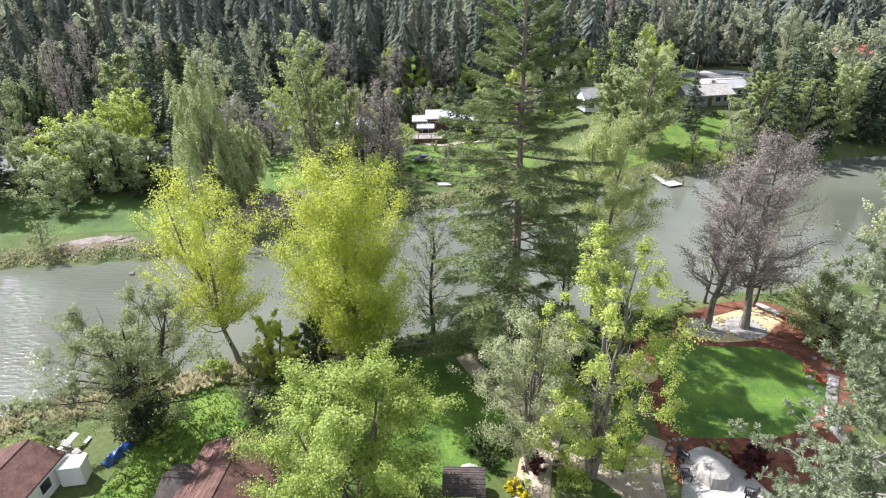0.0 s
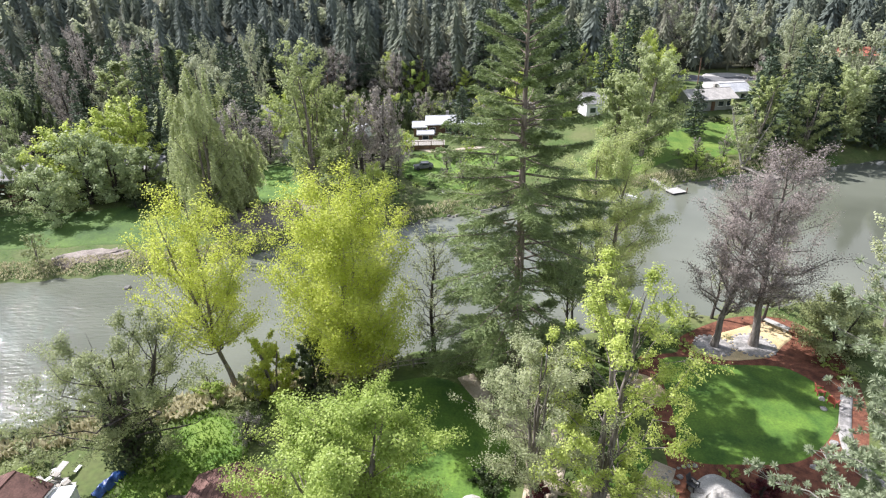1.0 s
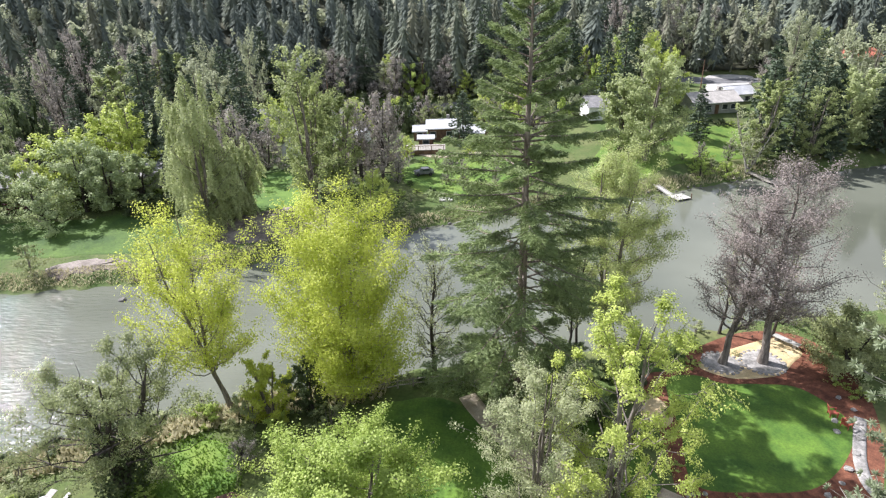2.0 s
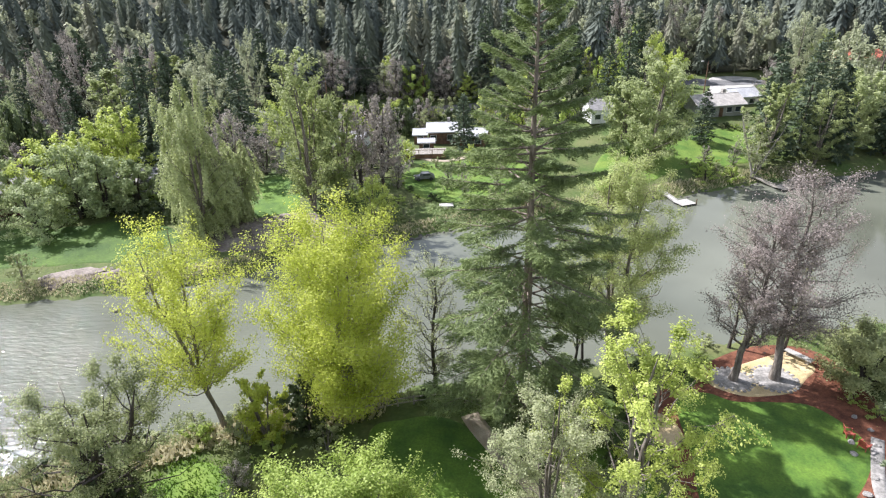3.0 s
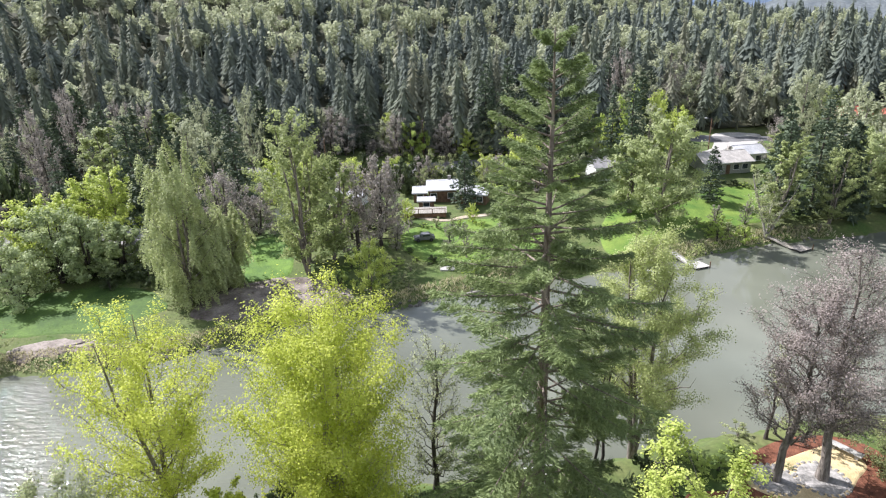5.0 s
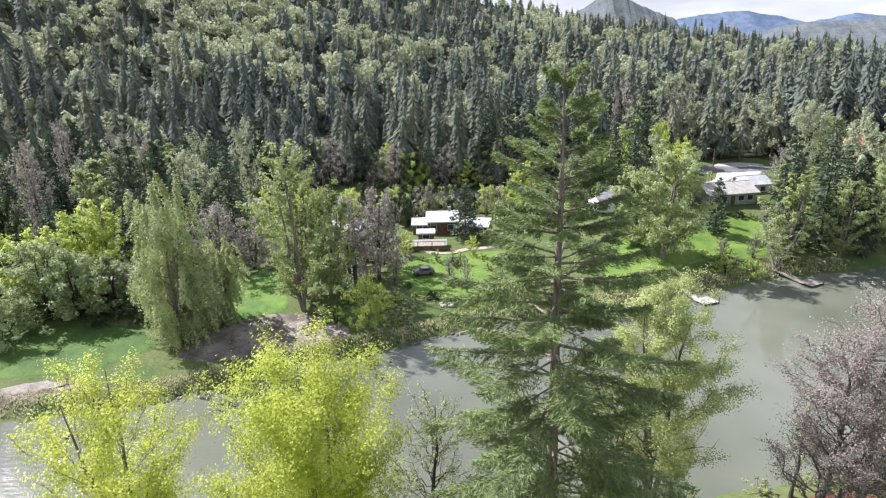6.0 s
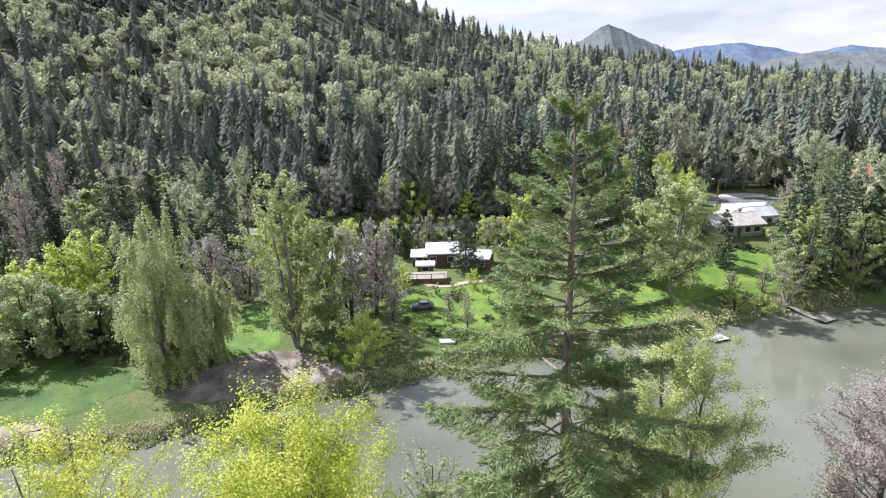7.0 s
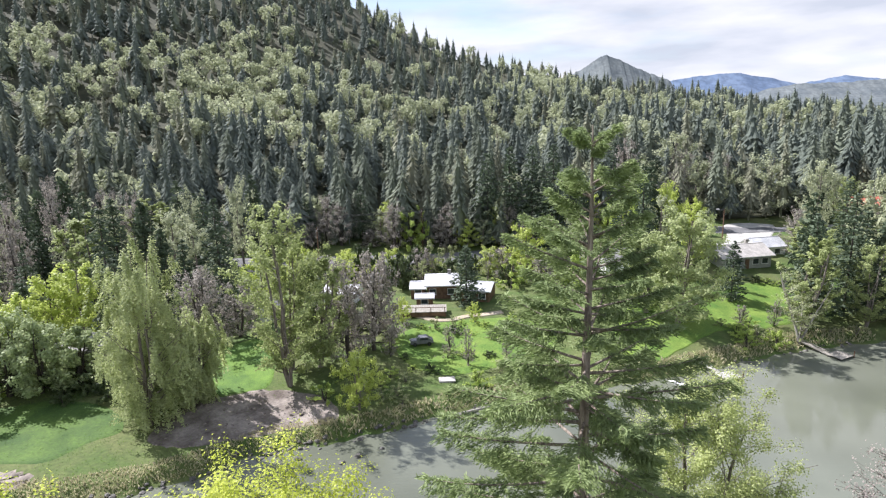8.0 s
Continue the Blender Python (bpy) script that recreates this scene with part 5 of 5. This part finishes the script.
# the near garden
patch("gravel_patio", [(21.0, 54.6), (23.2, 56.6), (25.6, 57.9), (31, 60.0), (32.2, 57.4), (30.4, 55.4), (28.6, 53.6), (26.4, 52.9), (23.4, 52.8)], M_SAND, "yellow decomposed granite patio under trees", "patio", lift=0.1)
patch("gravel_patio", [(14.2, 50.5), (16.0, 50.2), (17.0, 48.2), (16.6, 46.6), (15.4, 46.0), (14.3, 47.5)], M_SAND, "small yellow gravel terrace", "patio", lift=0.1)
patch("stone_patio", [(15.6, 36.6), (16.6, 38.0), (18.0, 38.6), (19.4, 37.4), (20.6, 35.4), (21.2, 32.5), (17.5, 30.5), (14.8, 32.5), (15.2, 34.8)], M_CONCRETE, "pale flagstone patio", "patio", lift=0.12)
ribbon("gravel_yard", [(12.0, 29.0), (12.4, 33.0), (13.0, 36.5), (14.6, 39.2)], [3.2, 2.8, 2.4, 1.6], M_PATH, "grey tan gravel yard", "path", lift=0.1)
patch("meadow", [(-25.5, 37.5), (-24.5, 41.5), (-21.5, 43.6), (-18.6, 41.5), (-17.4, 37.5), (-18.6, 34.6), (-19.5, 31), (-22, 28), (-26.5, 30), (-25.5, 34)], M_LAWN_FAR, "lush bright green overgrown grass", "grass", lift=0.06)

rngg = np.random.default_rng(5)


def tufts(name, n, inside, mat, h, label, category):
    """Loose blades of grass over a stretch of ground."""
    xy = inside(rngg, n)
    z = ground_z(xy[:, 0], xy[:, 1])
    ok = z > 0.12
    xy, z = xy[ok], z[ok]
    m = len(xy)
    hh = h * rngg.uniform(0.4, 1.3, (m, 1))
    tilt = rngg.normal(size=(m, 3)) * 0.45
    tilt[:, 2] = 1
    a = rngg.uniform(0, 6.28, m)
    side = np.stack([np.cos(a), np.sin(a), 0 * a], -1)
    g = Geo()
    g.blades(np.column_stack([xy, z]) + tilt * hh * 0.45, tilt * hh * 0.5, side * hh * 0.22)
    return tagged(new(name, g.mesh(name, mat)), label, category, kind="stuff")


def in_disc(cx, cy, rx, ry):
    def pick(rng, n):
        a, r = rng.uniform(0, 6.28, n), np.sqrt(rng.uniform(0, 1, n))
        return np.stack([cx + rx * r * np.cos(a), cy + ry * r * np.sin(a)], -1)
    return pick


def along(xs, ys, x0, x1, d0, d1):
    def pick(rng, n):
        x = rng.uniform(x0, x1, n)
        return np.stack([x, np.interp(x, xs, ys) + rng.uniform(d0, d1, n)], -1)
    return pick


tufts("meadow_grass", 3500, in_disc(-21.6, 36.5, 4.6, 7.5), M_GRASS, 0.3, "long lush meadow grass", "grass")
tufts("bank_grass", 9500, along(FAR_X, FAR_Y, -85, -20, 0.2, 4.6), M_REED, 0.33, "dry straw coloured bank grass", "grass")
tufts("bank_grass", 5000, along(FAR_X, FAR_Y, -22, 66, 0.2, 4.0), M_REED, 0.5, "dry grass above the water line", "grass")
tufts("meadow_grass", 16000, along(FAR_X, FAR_Y, -85, 20, 4, 32), M_GRASS, 0.16, "rough green meadow grass", "grass")
tufts("bank_grass", 6000, along(NEAR_X, NEAR_Y, -45, -8, -7, -0.6), M_REED, 0.7, "tangled grass on the near bank", "grass")


def stone(rng, s):
    """A worn stone: a rounded box, pushed out of shape."""
    bm = bmesh.new()
    bmesh.ops.create_cube(bm, size=s)
    bmesh.ops.subdivide_edges(bm, edges=bm.edges, cuts=1, use_grid_fill=True)
    for v in bm.verts:
        v.co = v.co.normalized() * s * rng.uniform(0.42, 0.62)
        v.co.z *= 0.62
    me = bpy.data.meshes.new("stone")
    bm.to_mesh(me)
    bm.free()
    return me


def stone_group(name, spots, mat, label, category, sizes, seed):
    rng = np.random.default_rng(seed)
    mes = []
    for k in range(8):
        me = stone(rng, 1.0)
        me.materials.append(mat)
        mes.append(me)
    for x, y in spots:
        s = rng.uniform(*sizes)
        ob = new(name, mes[int(rng.integers(8))])
        ob.matrix_basis = Matrix.Translation((x, y, max(gz(x, y), -0.1) + s * 0.12)) @ Euler((rng.uniform(-0.3, 0.3), rng.uniform(-0.3, 0.3), rng.uniform(0, 6.28))).to_matrix().to_4x4() @ Matrix.Diagonal((s, s * rng.uniform(0.7, 1.2), s, 1))
        tagged(ob, label, category, name + " group")


rs = np.random.default_rng(9)
bank_x = np.concatenate([rs.uniform(-46, -20, 120), rs.uniform(-20, 8, 60), rs.uniform(20, 62, 50)])
stone_group("bank_boulder", [(x, float(np.interp(x, FAR_X, FAR_Y)) + rs.uniform(-0.9, 1.3) - 0.35 * math.sin(x * 0.9)) for x in bank_x], M_ROCK_DARK, "dark wet boulder along the water line", "boulder", (0.22, 0.75), 3)
stone_group("river_rock", [(-15.6, 87.4), (-13.0, 89.2), (-17.2, 85.9), (-22.5, 86.6), (-46.5, 71.5)], M_ROCK_DARK, "dark rock standing out of the river", "boulder", (0.6, 1.0), 4)
stone_group("soil_clod", [(rs.uniform(-40, -22), rs.uniform(88, 98)) for _ in range(46)], M_DIRT, "clod of dry soil on bare ground", "clod", (0.25, 0.75), 5)
ring = [(23.6 + 1.75 * math.cos(a), 55.2 + 1.75 * math.sin(a)) for a in np.linspace(0, 6.1, 22)] + [(27.4 + 1.95 * math.cos(a), 55.4 + 1.95 * math.sin(a)) for a in np.linspace(0, 6.1, 24)]
stone_group("edging_stone", ring, M_STONE, "grey edging stone round a tree bed", "stone", (0.35, 0.55), 6)
for cx, cy, rr in ((23.6, 55.2, 1.7), (27.4, 55.4, 1.9)):
    patch("gravel_bed", [(cx + rr * math.cos(a), cy + rr * math.sin(a)) for a in np.linspace(0, 6.283, 12, endpoint=False)], M_STONE, "grey gravel ring round a trunk", "gravel bed", lift=0.14)
arc = [(16.9 + 3.6 * math.cos(a), 35.6 + 3.6 * math.sin(a)) for a in np.linspace(1.6, 4.1, 22)]
stone_group("edging_stone", arc, M_STONE, "rounded pale stone of a low garden wall", "stone", (0.25, 0.42), 7)
stone_group("edging_stone", [(15.2 + rs.uniform(-0.8, 1.4), 36.5 + rs.uniform(-1.5, 1.8)) for _ in range(16)], M_STONE, "loose garden stone on red mulch", "stone", (0.3, 0.7), 8)
right_edge = [(31.8, 50.4), (32.2, 48.8), (31.7, 47.0), (30.8, 45.3), (29.6, 43.6), (28.2, 42.0), (27.0, 40.6), (25.4, 39.4), (29.4, 46.0), (29.9, 47.3)]
stone_group("edging_stone", right_edge, M_STONE, "pale stone on the lawn edge", "stone", (0.4, 0.7), 10)
ribbon("path", [(32.2, 47.8), (30.6, 45.0), (29.3, 42.4), (28.8, 40.0), (29.6, 37.0)], 0.9, M_STONE, "curved grey stone path", "path", lift=0.09)


# fence along the river side of the lawn
def rail_fence(points, label):
    e = thing("fence", points[0][0], points[0][1], 3.1, 0, label, "fence")
    for (x0, y0), (x1, y1) in zip(points, points[1:]):
        ax, ay, bx, by = x0 - points[0][0], y0 - points[0][1], x1 - points[0][0], y1 - points[0][1]
        n = max(1, round(math.hypot(bx - ax, by - ay) / 1.8))
        for i in range(n):
            f = i / n
            part("post", boxm(ax + (bx - ax) * f, ay + (by - ay) * f, 0.5, 0.13, 0.13, 1.15, bevel=0.02), M_WOOD, e)
        for hz in (0.45, 0.92):
            part("rail", rodm((ax, ay, hz), (bx, by, hz), 0.06, sides=6), M_WOOD, e)
    part("post", boxm(bx, by, 0.5, 0.13, 0.13, 1.15, bevel=0.02), M_WOOD, e)


rail_fence([(-11.0, 48.6), (-9.2, 49.6), (-7.0, 50.5), (-4.2, 51.2), (-1.4, 51.4), (0.4, 50.4)], "weathered wooden rail fence above the river")
for i in range(7):
    plant("darkbush" if i % 2 else "greybush", -9.5 + i * 1.7, 51.2 + 0.35 * math.sin(i * 2.1) + 0.5, 1.2, 1.0)


# garden furniture
def slat_chair(x, y, turn, mat, label):
    e = thing("garden_chair", x, y, gz(x, y) + 0.1, turn, label, "chair", "garden chairs")
    for i in range(5):
        part("seat_slat", boxm(0, -0.24 + i * 0.12, 0.36 - i * 0.02, 0.56, 0.1, 0.025), mat, e)
    for i in range(5):
        part("back_slat", boxm(-0.22 + i * 0.11, 0.36, 0.66, 0.095, 0.025, 0.75, rx=-18), mat, e)
    for s in (-1, 1):
        part("arm", boxm(s * 0.34, 0, 0.56, 0.12, 0.7, 0.025), mat, e)
        part("front_leg", boxm(s * 0.33, -0.3, 0.28, 0.03, 0.1, 0.56), mat, e)
        part("back_leg", boxm(s * 0.3, 0.22, 0.2, 0.03, 0.1, 0.45), mat, e)
    return e


M_REDPAINT = surface("faded red paint", (0.3, 0.06, 0.04), (0.45, 0.12, 0.08), 2, 0.6, 0.2, 10)
M_BLUEPAINT = surface("pale blue paint", (0.35, 0.45, 0.6), (0.5, 0.6, 0.72), 2, 0.6, 0.2, 10)
slat_chair(30.4, 46.6, 120, M_REDPAINT, "faded red slatted garden chair by the lawn")
slat_chair(30.0, 48.0, 80, M_REDPAINT, "faded red slatted garden chair by the lawn")
slat_chair(6.0, 52.4, 170, M_BLUEPAINT, "pale blue slatted chair under the conifer")
slat_chair(7.4, 52.3, 190, M_BLUEPAINT, "pale blue slatted chair under the conifer")
for cx, cy, a in ((15.9, 37.0, 40), (15.6, 35.2, 90), (19.4, 33.6, 250)):
    slat_chair(cx, cy, a, M_METAL, "dark metal chair on the stone patio")

bench = thing("bench", 31.0, 58.6, gz(31, 58.6) + 0.08, -52, "pale flat stone bench on the patio", "bench")
part("bench_top", boxm(0, 0, 0.45, 2.6, 0.7, 0.12, bevel=0.03), M_CONCRETE, bench)
for s in (-1, 1):
    part("bench_foot", boxm(s * 0.9, 0, 0.2, 0.3, 0.55, 0.4, bevel=0.03), M_STONE, bench)

table = thing("covered_table", 17.6, 35.4, gz(17.6, 35.4) + 0.1, 25, "round patio table under a pale canvas cover", "table")
bm = bmesh.new()
bmesh.ops.create_cone(bm, cap_ends=True, segments=28, radius1=1.25, radius2=1.0, depth=0.75)
bmesh.ops.create_cone(bm, cap_ends=True, segments=28, radius1=1.0, radius2=0.15, depth=0.3, matrix=Matrix.Translation((0, 0, 0.52)))
for v in bm.verts:
    k = 1 + 0.09 * math.sin(7 * math.atan2(v.co.y, v.co.x)) * (0.6 - v.co.z)
    v.co.x *= k
    v.co.y *= k
    v.co.z += 0.38
part("cover", bm, M_CANVAS, table)
part("base", rodm((0, 0, 0), (0, 0, 0.3), 0.3, 0.1), M_METAL, table)

swing = thing("garden_swing", 4.4, 53.6, gz(4.4, 53.6), 12, "white wooden garden swing frame", "swing")
for s in (-1, 1):
    for q in (-0.6, 0.6):
        part("leg", rodm((s * 1.1, q, 0), (s * 1.1, 0, 2.1), 0.06, sides=6), M_WHITE, swing)
part("top_beam", boxm(0, 0, 2.14, 2.5, 0.12, 0.14), M_WHITE, swing)
part("swing_seat", boxm(0, 0, 0.55, 1.5, 0.5, 0.07), M_WHITE, swing)
part("swing_back", boxm(0, 0.25, 0.85, 1.5, 0.05, 0.5, rx=-10), M_WHITE, swing)
for s in (-1, 1):
    part("rope", rodm((s * 0.7, 0, 0.55), (s * 0.7, 0, 2.1), 0.02, sides=5), M_METAL, swing)

# Stand-in for a dark, metal-looking garden object, built as loose tangled rods.
rack = thing("driftwood_pile", 5.9, 39.4, gz(5.9, 39.4) + 0.08, 0, "tangled heap of dark rods beside the path", "driftwood")
for i in range(16):
    a = i * 2.4
    part("branch", rodm((0.8 * math.cos(a), 0.9 * math.sin(a), 0.05), (0.5 * math.cos(a + 2.2), 0.6 * math.sin(a + 2.2), 0.5 + 0.07 * i), 0.05, 0.025, 6), M_BARK_DARK, rack)

# arbour with a dark slatted roof
arbor = thing("arbour", 0.0, 31.7, gz(0, 31.7) + 0.3, 1, "garden arbour with a dark brown roof", "arbour")
for sx in (-1.1, 1.1):
    for sy in (-0.9, 0.9):
        part("post", boxm(sx, sy, 1.2, 0.14, 0.14, 2.4), M_WOOD_BROWN, arbor)
for sy in (-1, 1):
    panel = part("roof_panel", boxm(0, sy * 0.62, 2.58, 2.8, 1.35, 0.08, rx=-sy * 20), M_ROOF_DARK, arbor)
    for k in range(4):
        part("batten", boxm(0, sy * (0.15 + k * 0.33), 2.8 - 0.12 * k, 2.82, 0.06, 0.05, rx=-sy * 20), M_ROOF_DARK, panel)
parasol = thing("parasol", 0.3, 33.6, gz(0.3, 33.6) - 0.5, 0, "closed round pale canvas parasol", "parasol")
bm = bmesh.new()
bmesh.ops.create_cone(bm, cap_ends=False, segments=10, radius1=0.85, radius2=0.05, depth=0.5, matrix=Matrix.Translation((0, 0, 2.3)))
part("canopy", bm, M_CANVAS, parasol)
part("pole", rodm((0, 0, 0), (0, 0, 2.55), 0.03), M_METAL, parasol)
part("foot", rodm((0, 0, 0), (0, 0, 0.1), 0.3), M_STONE, parasol)

# shrubs and flowers
KINDS["maroon"] = ("maroon_shrub", (M_BARK_DARK, M_MAROON), "dark maroon leaved garden shrub", "shrub", lambda s, h, r: broadleaf(s, h, r * 1.1, 0.02, 16, 6, 24, 0.16, "dome", 0.05, 3, 0.3))
KINDS["yellow"] = ("yellow_flower_bush", (M_BARK, M_YELLOW), "bush covered in bright yellow flowers", "shrub", lambda s, h, r: broadleaf(s, h, r * 1.1, 0.02, 14, 6, 22, 0.14, "dome", 0.03, 3, 0.2))
for key, x_, y_, h_, r_ in (("maroon", 4.9, 35.6, 1.5, 1.0), ("maroon", 20.3, 36.4, 1.9, 1.2), ("maroon", 21.3, 37.2, 1.3, 0.9), ("yellow", 3.3, 33.6, 1.1, 0.75), ("yellow", 4.0, 32.8, 0.8, 0.6),
                            ("darkbush", 1.0, 36.8, 1.7, 1.0), ("darkbush", 2.3, 37.2, 1.5, 0.9), ("darkbush", 1.8, 35.6, 1.3, 0.9), ("darkbush", 7.1, 36.4, 1.2, 0.7), ("bush", 4.2, 33.8, 0.9, 0.8),
                            ("bush", 19.0, 38.2, 1.0, 0.7), ("bush", 20.6, 54.9, 1.0, 0.8), ("bush", 19.5, 56.2, 1.3, 1.2), ("bush", 21.6, 58.0, 1.2, 1.1), ("bush", 17.9, 56.0, 1.6, 1.5), ("greybush", 25.4, 56.6, 0.7, 0.6),
                            ("darkbush", 9.6, 46.5, 3.4, 2.0), ("darkbush", 11.5, 43.5, 2.8, 1.8), ("darkbush", 6.8, 47.8, 2.2, 1.6), ("greybush", 3.0, 48.2, 2.4, 1.8), ("greybush", 1.6, 49.8, 1.8, 1.4), ("bush", 12.8, 49.5, 2.6, 1.9), ("darkbush", 13.6, 53.0, 3.6, 2.2),
                            ("greybush", 36.5, 59.0, 3.2, 2.4), ("greybush", 33.0, 62.5, 2.4, 2.0), ("bush", 10.8, 39.5, 2.2, 1.6), ("bush", 15.0, 43.8, 0.9, 0.6), ("bush", 15.4, 41.6, 0.8, 0.6), ("darkbush", -0.2, 53.4, 1.6, 1.2), ("darkbush", 1.6, 55.4, 2.2, 1.6),
                            ("bush", 32.5, 52.4, 1.0, 0.8), ("bush", 33.6, 50.4, 1.1, 0.9), ("greybush", 16.0, 58.8, 2.0, 1.8), ("greybush", 23.0, 61.0, 1.4, 1.3), ("greybush", 28.0, 62.8, 1.3, 1.3)):
    plant(key, x_, y_, h_, r_)
hedge = thing("clipped_hedge", 7.7, 34.6, gz(7.7, 34.6), -8, "low clipped green hedge block", "hedge")
hg = Geo()
hp = rngg.uniform(-1, 1, (1500, 3)) * np.array([1.2, 0.9, 0.28]) + np.array([0, 0, 0.3])
leaf_cloud(hg, rngg, hp, 0.04, 0.16)
part("hedge_leaves", hg.mesh("hedge_leaves", M_FRESH), None, hedge)
for i in range(26):
    t_ = i / 25
    bx_ = -44 + 27 * t_
    plant("greybush" if i % 3 else "darkbush", bx_, float(np.interp(bx_, NEAR_X, NEAR_Y)) - 2.6 + 1.2 * math.sin(i * 1.9), 1.6 + 0.8 * math.sin(i * 2.7), 1.7)
for x_, y_, h_, r_ in ((-18.5, 45.0, 2.8, 1.8), (-20.2, 46.3, 2.4, 1.7), (-16.0, 43.8, 2.0, 1.5), (-22.5, 45.5, 2.0, 1.6), (-23.8, 37.0, 1.4, 1.0), (-21.5, 34.5, 1.6, 1.0), (-24.6, 33.0, 1.2, 0.9), (-12.0, 45.0, 2.6, 1.7), (-34.0, 37.5, 2.6, 2.0), (-36.5, 35.0, 2.4, 1.9), (-33.0, 34.6, 2.0, 1.5)):
    plant("bush" if h_ < 2.2 else "greybush", x_, y_, h_, r_)
plant("grey", -17.6, 40.6, 2.8, 1.3)
plant("maroon", -80.5, 98.5, 2.2, 1.8)
plant("maroon", -78.0, 97.2, 1.5, 1.2)

# neighbouring buildings on the near bank
house("cabin", -15.8, 28.9, 90, 11.0, 5.6, 2.3, 1.2, M_TAN, M_ROOF_RED, "cabin with a red brown shingle roof", 0.4, ((-3, 1.3, 1.0, 0.9, "y", 1), (2, 1.3, 1.0, 0.9, "y", 1)), courses=7)
house("lean_to", -18.9, 31.4, 0, 2.4, 3.2, 1.9, 0.6, M_TAN, M_ROOF_DARK, "small side wing with a dark shingle roof", 0.25, W2(0), courses=4)
house("outbuilding", -31.4, 28.0, 90, 10.5, 4.4, 2.2, 1.0, M_WHITE, M_ROOF_RED, "white outbuilding with a dark red roof", 0.35, ((-3, 1.3, 0.9, 0.8, "y", -1), (0, 1.3, 0.9, 0.8, "y", -1), (3.4, 1.3, 0.9, 0.8, "y", -1)), courses=6)
crate = thing("white_crate", -28.2, 33.1, gz(-28.2, 33.1), 12, "white box shaped storage cabinet outdoors", "cabinet")
part("cabinet_body", boxm(0, 0, 0.85, 1.6, 1.3, 1.6, bevel=0.03), M_WHITE, crate)
part("cabinet_lid", boxm(0, 0, 1.7, 1.7, 1.4, 0.1, bevel=0.03), M_WHITE, crate)
part("cabinet_door", boxm(0.0, -0.67, 0.85, 1.4, 0.04, 1.4), M_WHITE, crate)
tarp = thing("blue_tarpaulin", -26.6, 35.6, gz(-26.6, 35.6), -18, "crumpled blue tarpaulin over garden things", "tarpaulin", scale=0.75)
nx_, ny_ = 14, 24
tu, tv = np.meshgrid(np.linspace(-0.65, 0.65, nx_), np.linspace(-1.7, 1.7, ny_))
tz = 0.75 * (1 - (tu / 0.7) ** 2) * (1 - (tv / 1.9) ** 4) + 0.07 * np.sin(tu * 9 + tv * 4) + 0.05 * np.cos(tv * 7)
ti = np.arange(nx_ * ny_).reshape(ny_, nx_)
part("sheet", quad_mesh("sheet", np.stack([tu, tv, np.maximum(tz, 0.03)], -1), np.stack([ti[:-1, :-1], ti[:-1, 1:], ti[1:, 1:], ti[1:, :-1]], -1), M_BLUE), None, tarp)
pile = thing("scrap_pile", -30.6, 35.8, gz(-30.6, 35.8), 10, "pile of white and grey scrap boards", "scrap pile")
for i in range(18):
    part("board", boxm(rs.uniform(-1.2, 1.2), rs.uniform(-1, 1), 0.15 + 0.04 * i, rs.uniform(0.4, 1.3), rs.uniform(0.2, 0.6), 0.05, rs.uniform(-14, 14), rs.uniform(-14, 14), rs.uniform(0, 180)), (M_WHITE, M_WOOD, M_CONCRETE)[i % 3], pile)
log = thing("driftwood_log", -0.7, 99.2, 0.15, 25, "long bleached driftwood log at the water line", "log")
part("log_trunk", rodm((-3.4, 0, 0), (3.4, 0, 0.15), 0.22, 0.12, 10), M_WOOD, log)
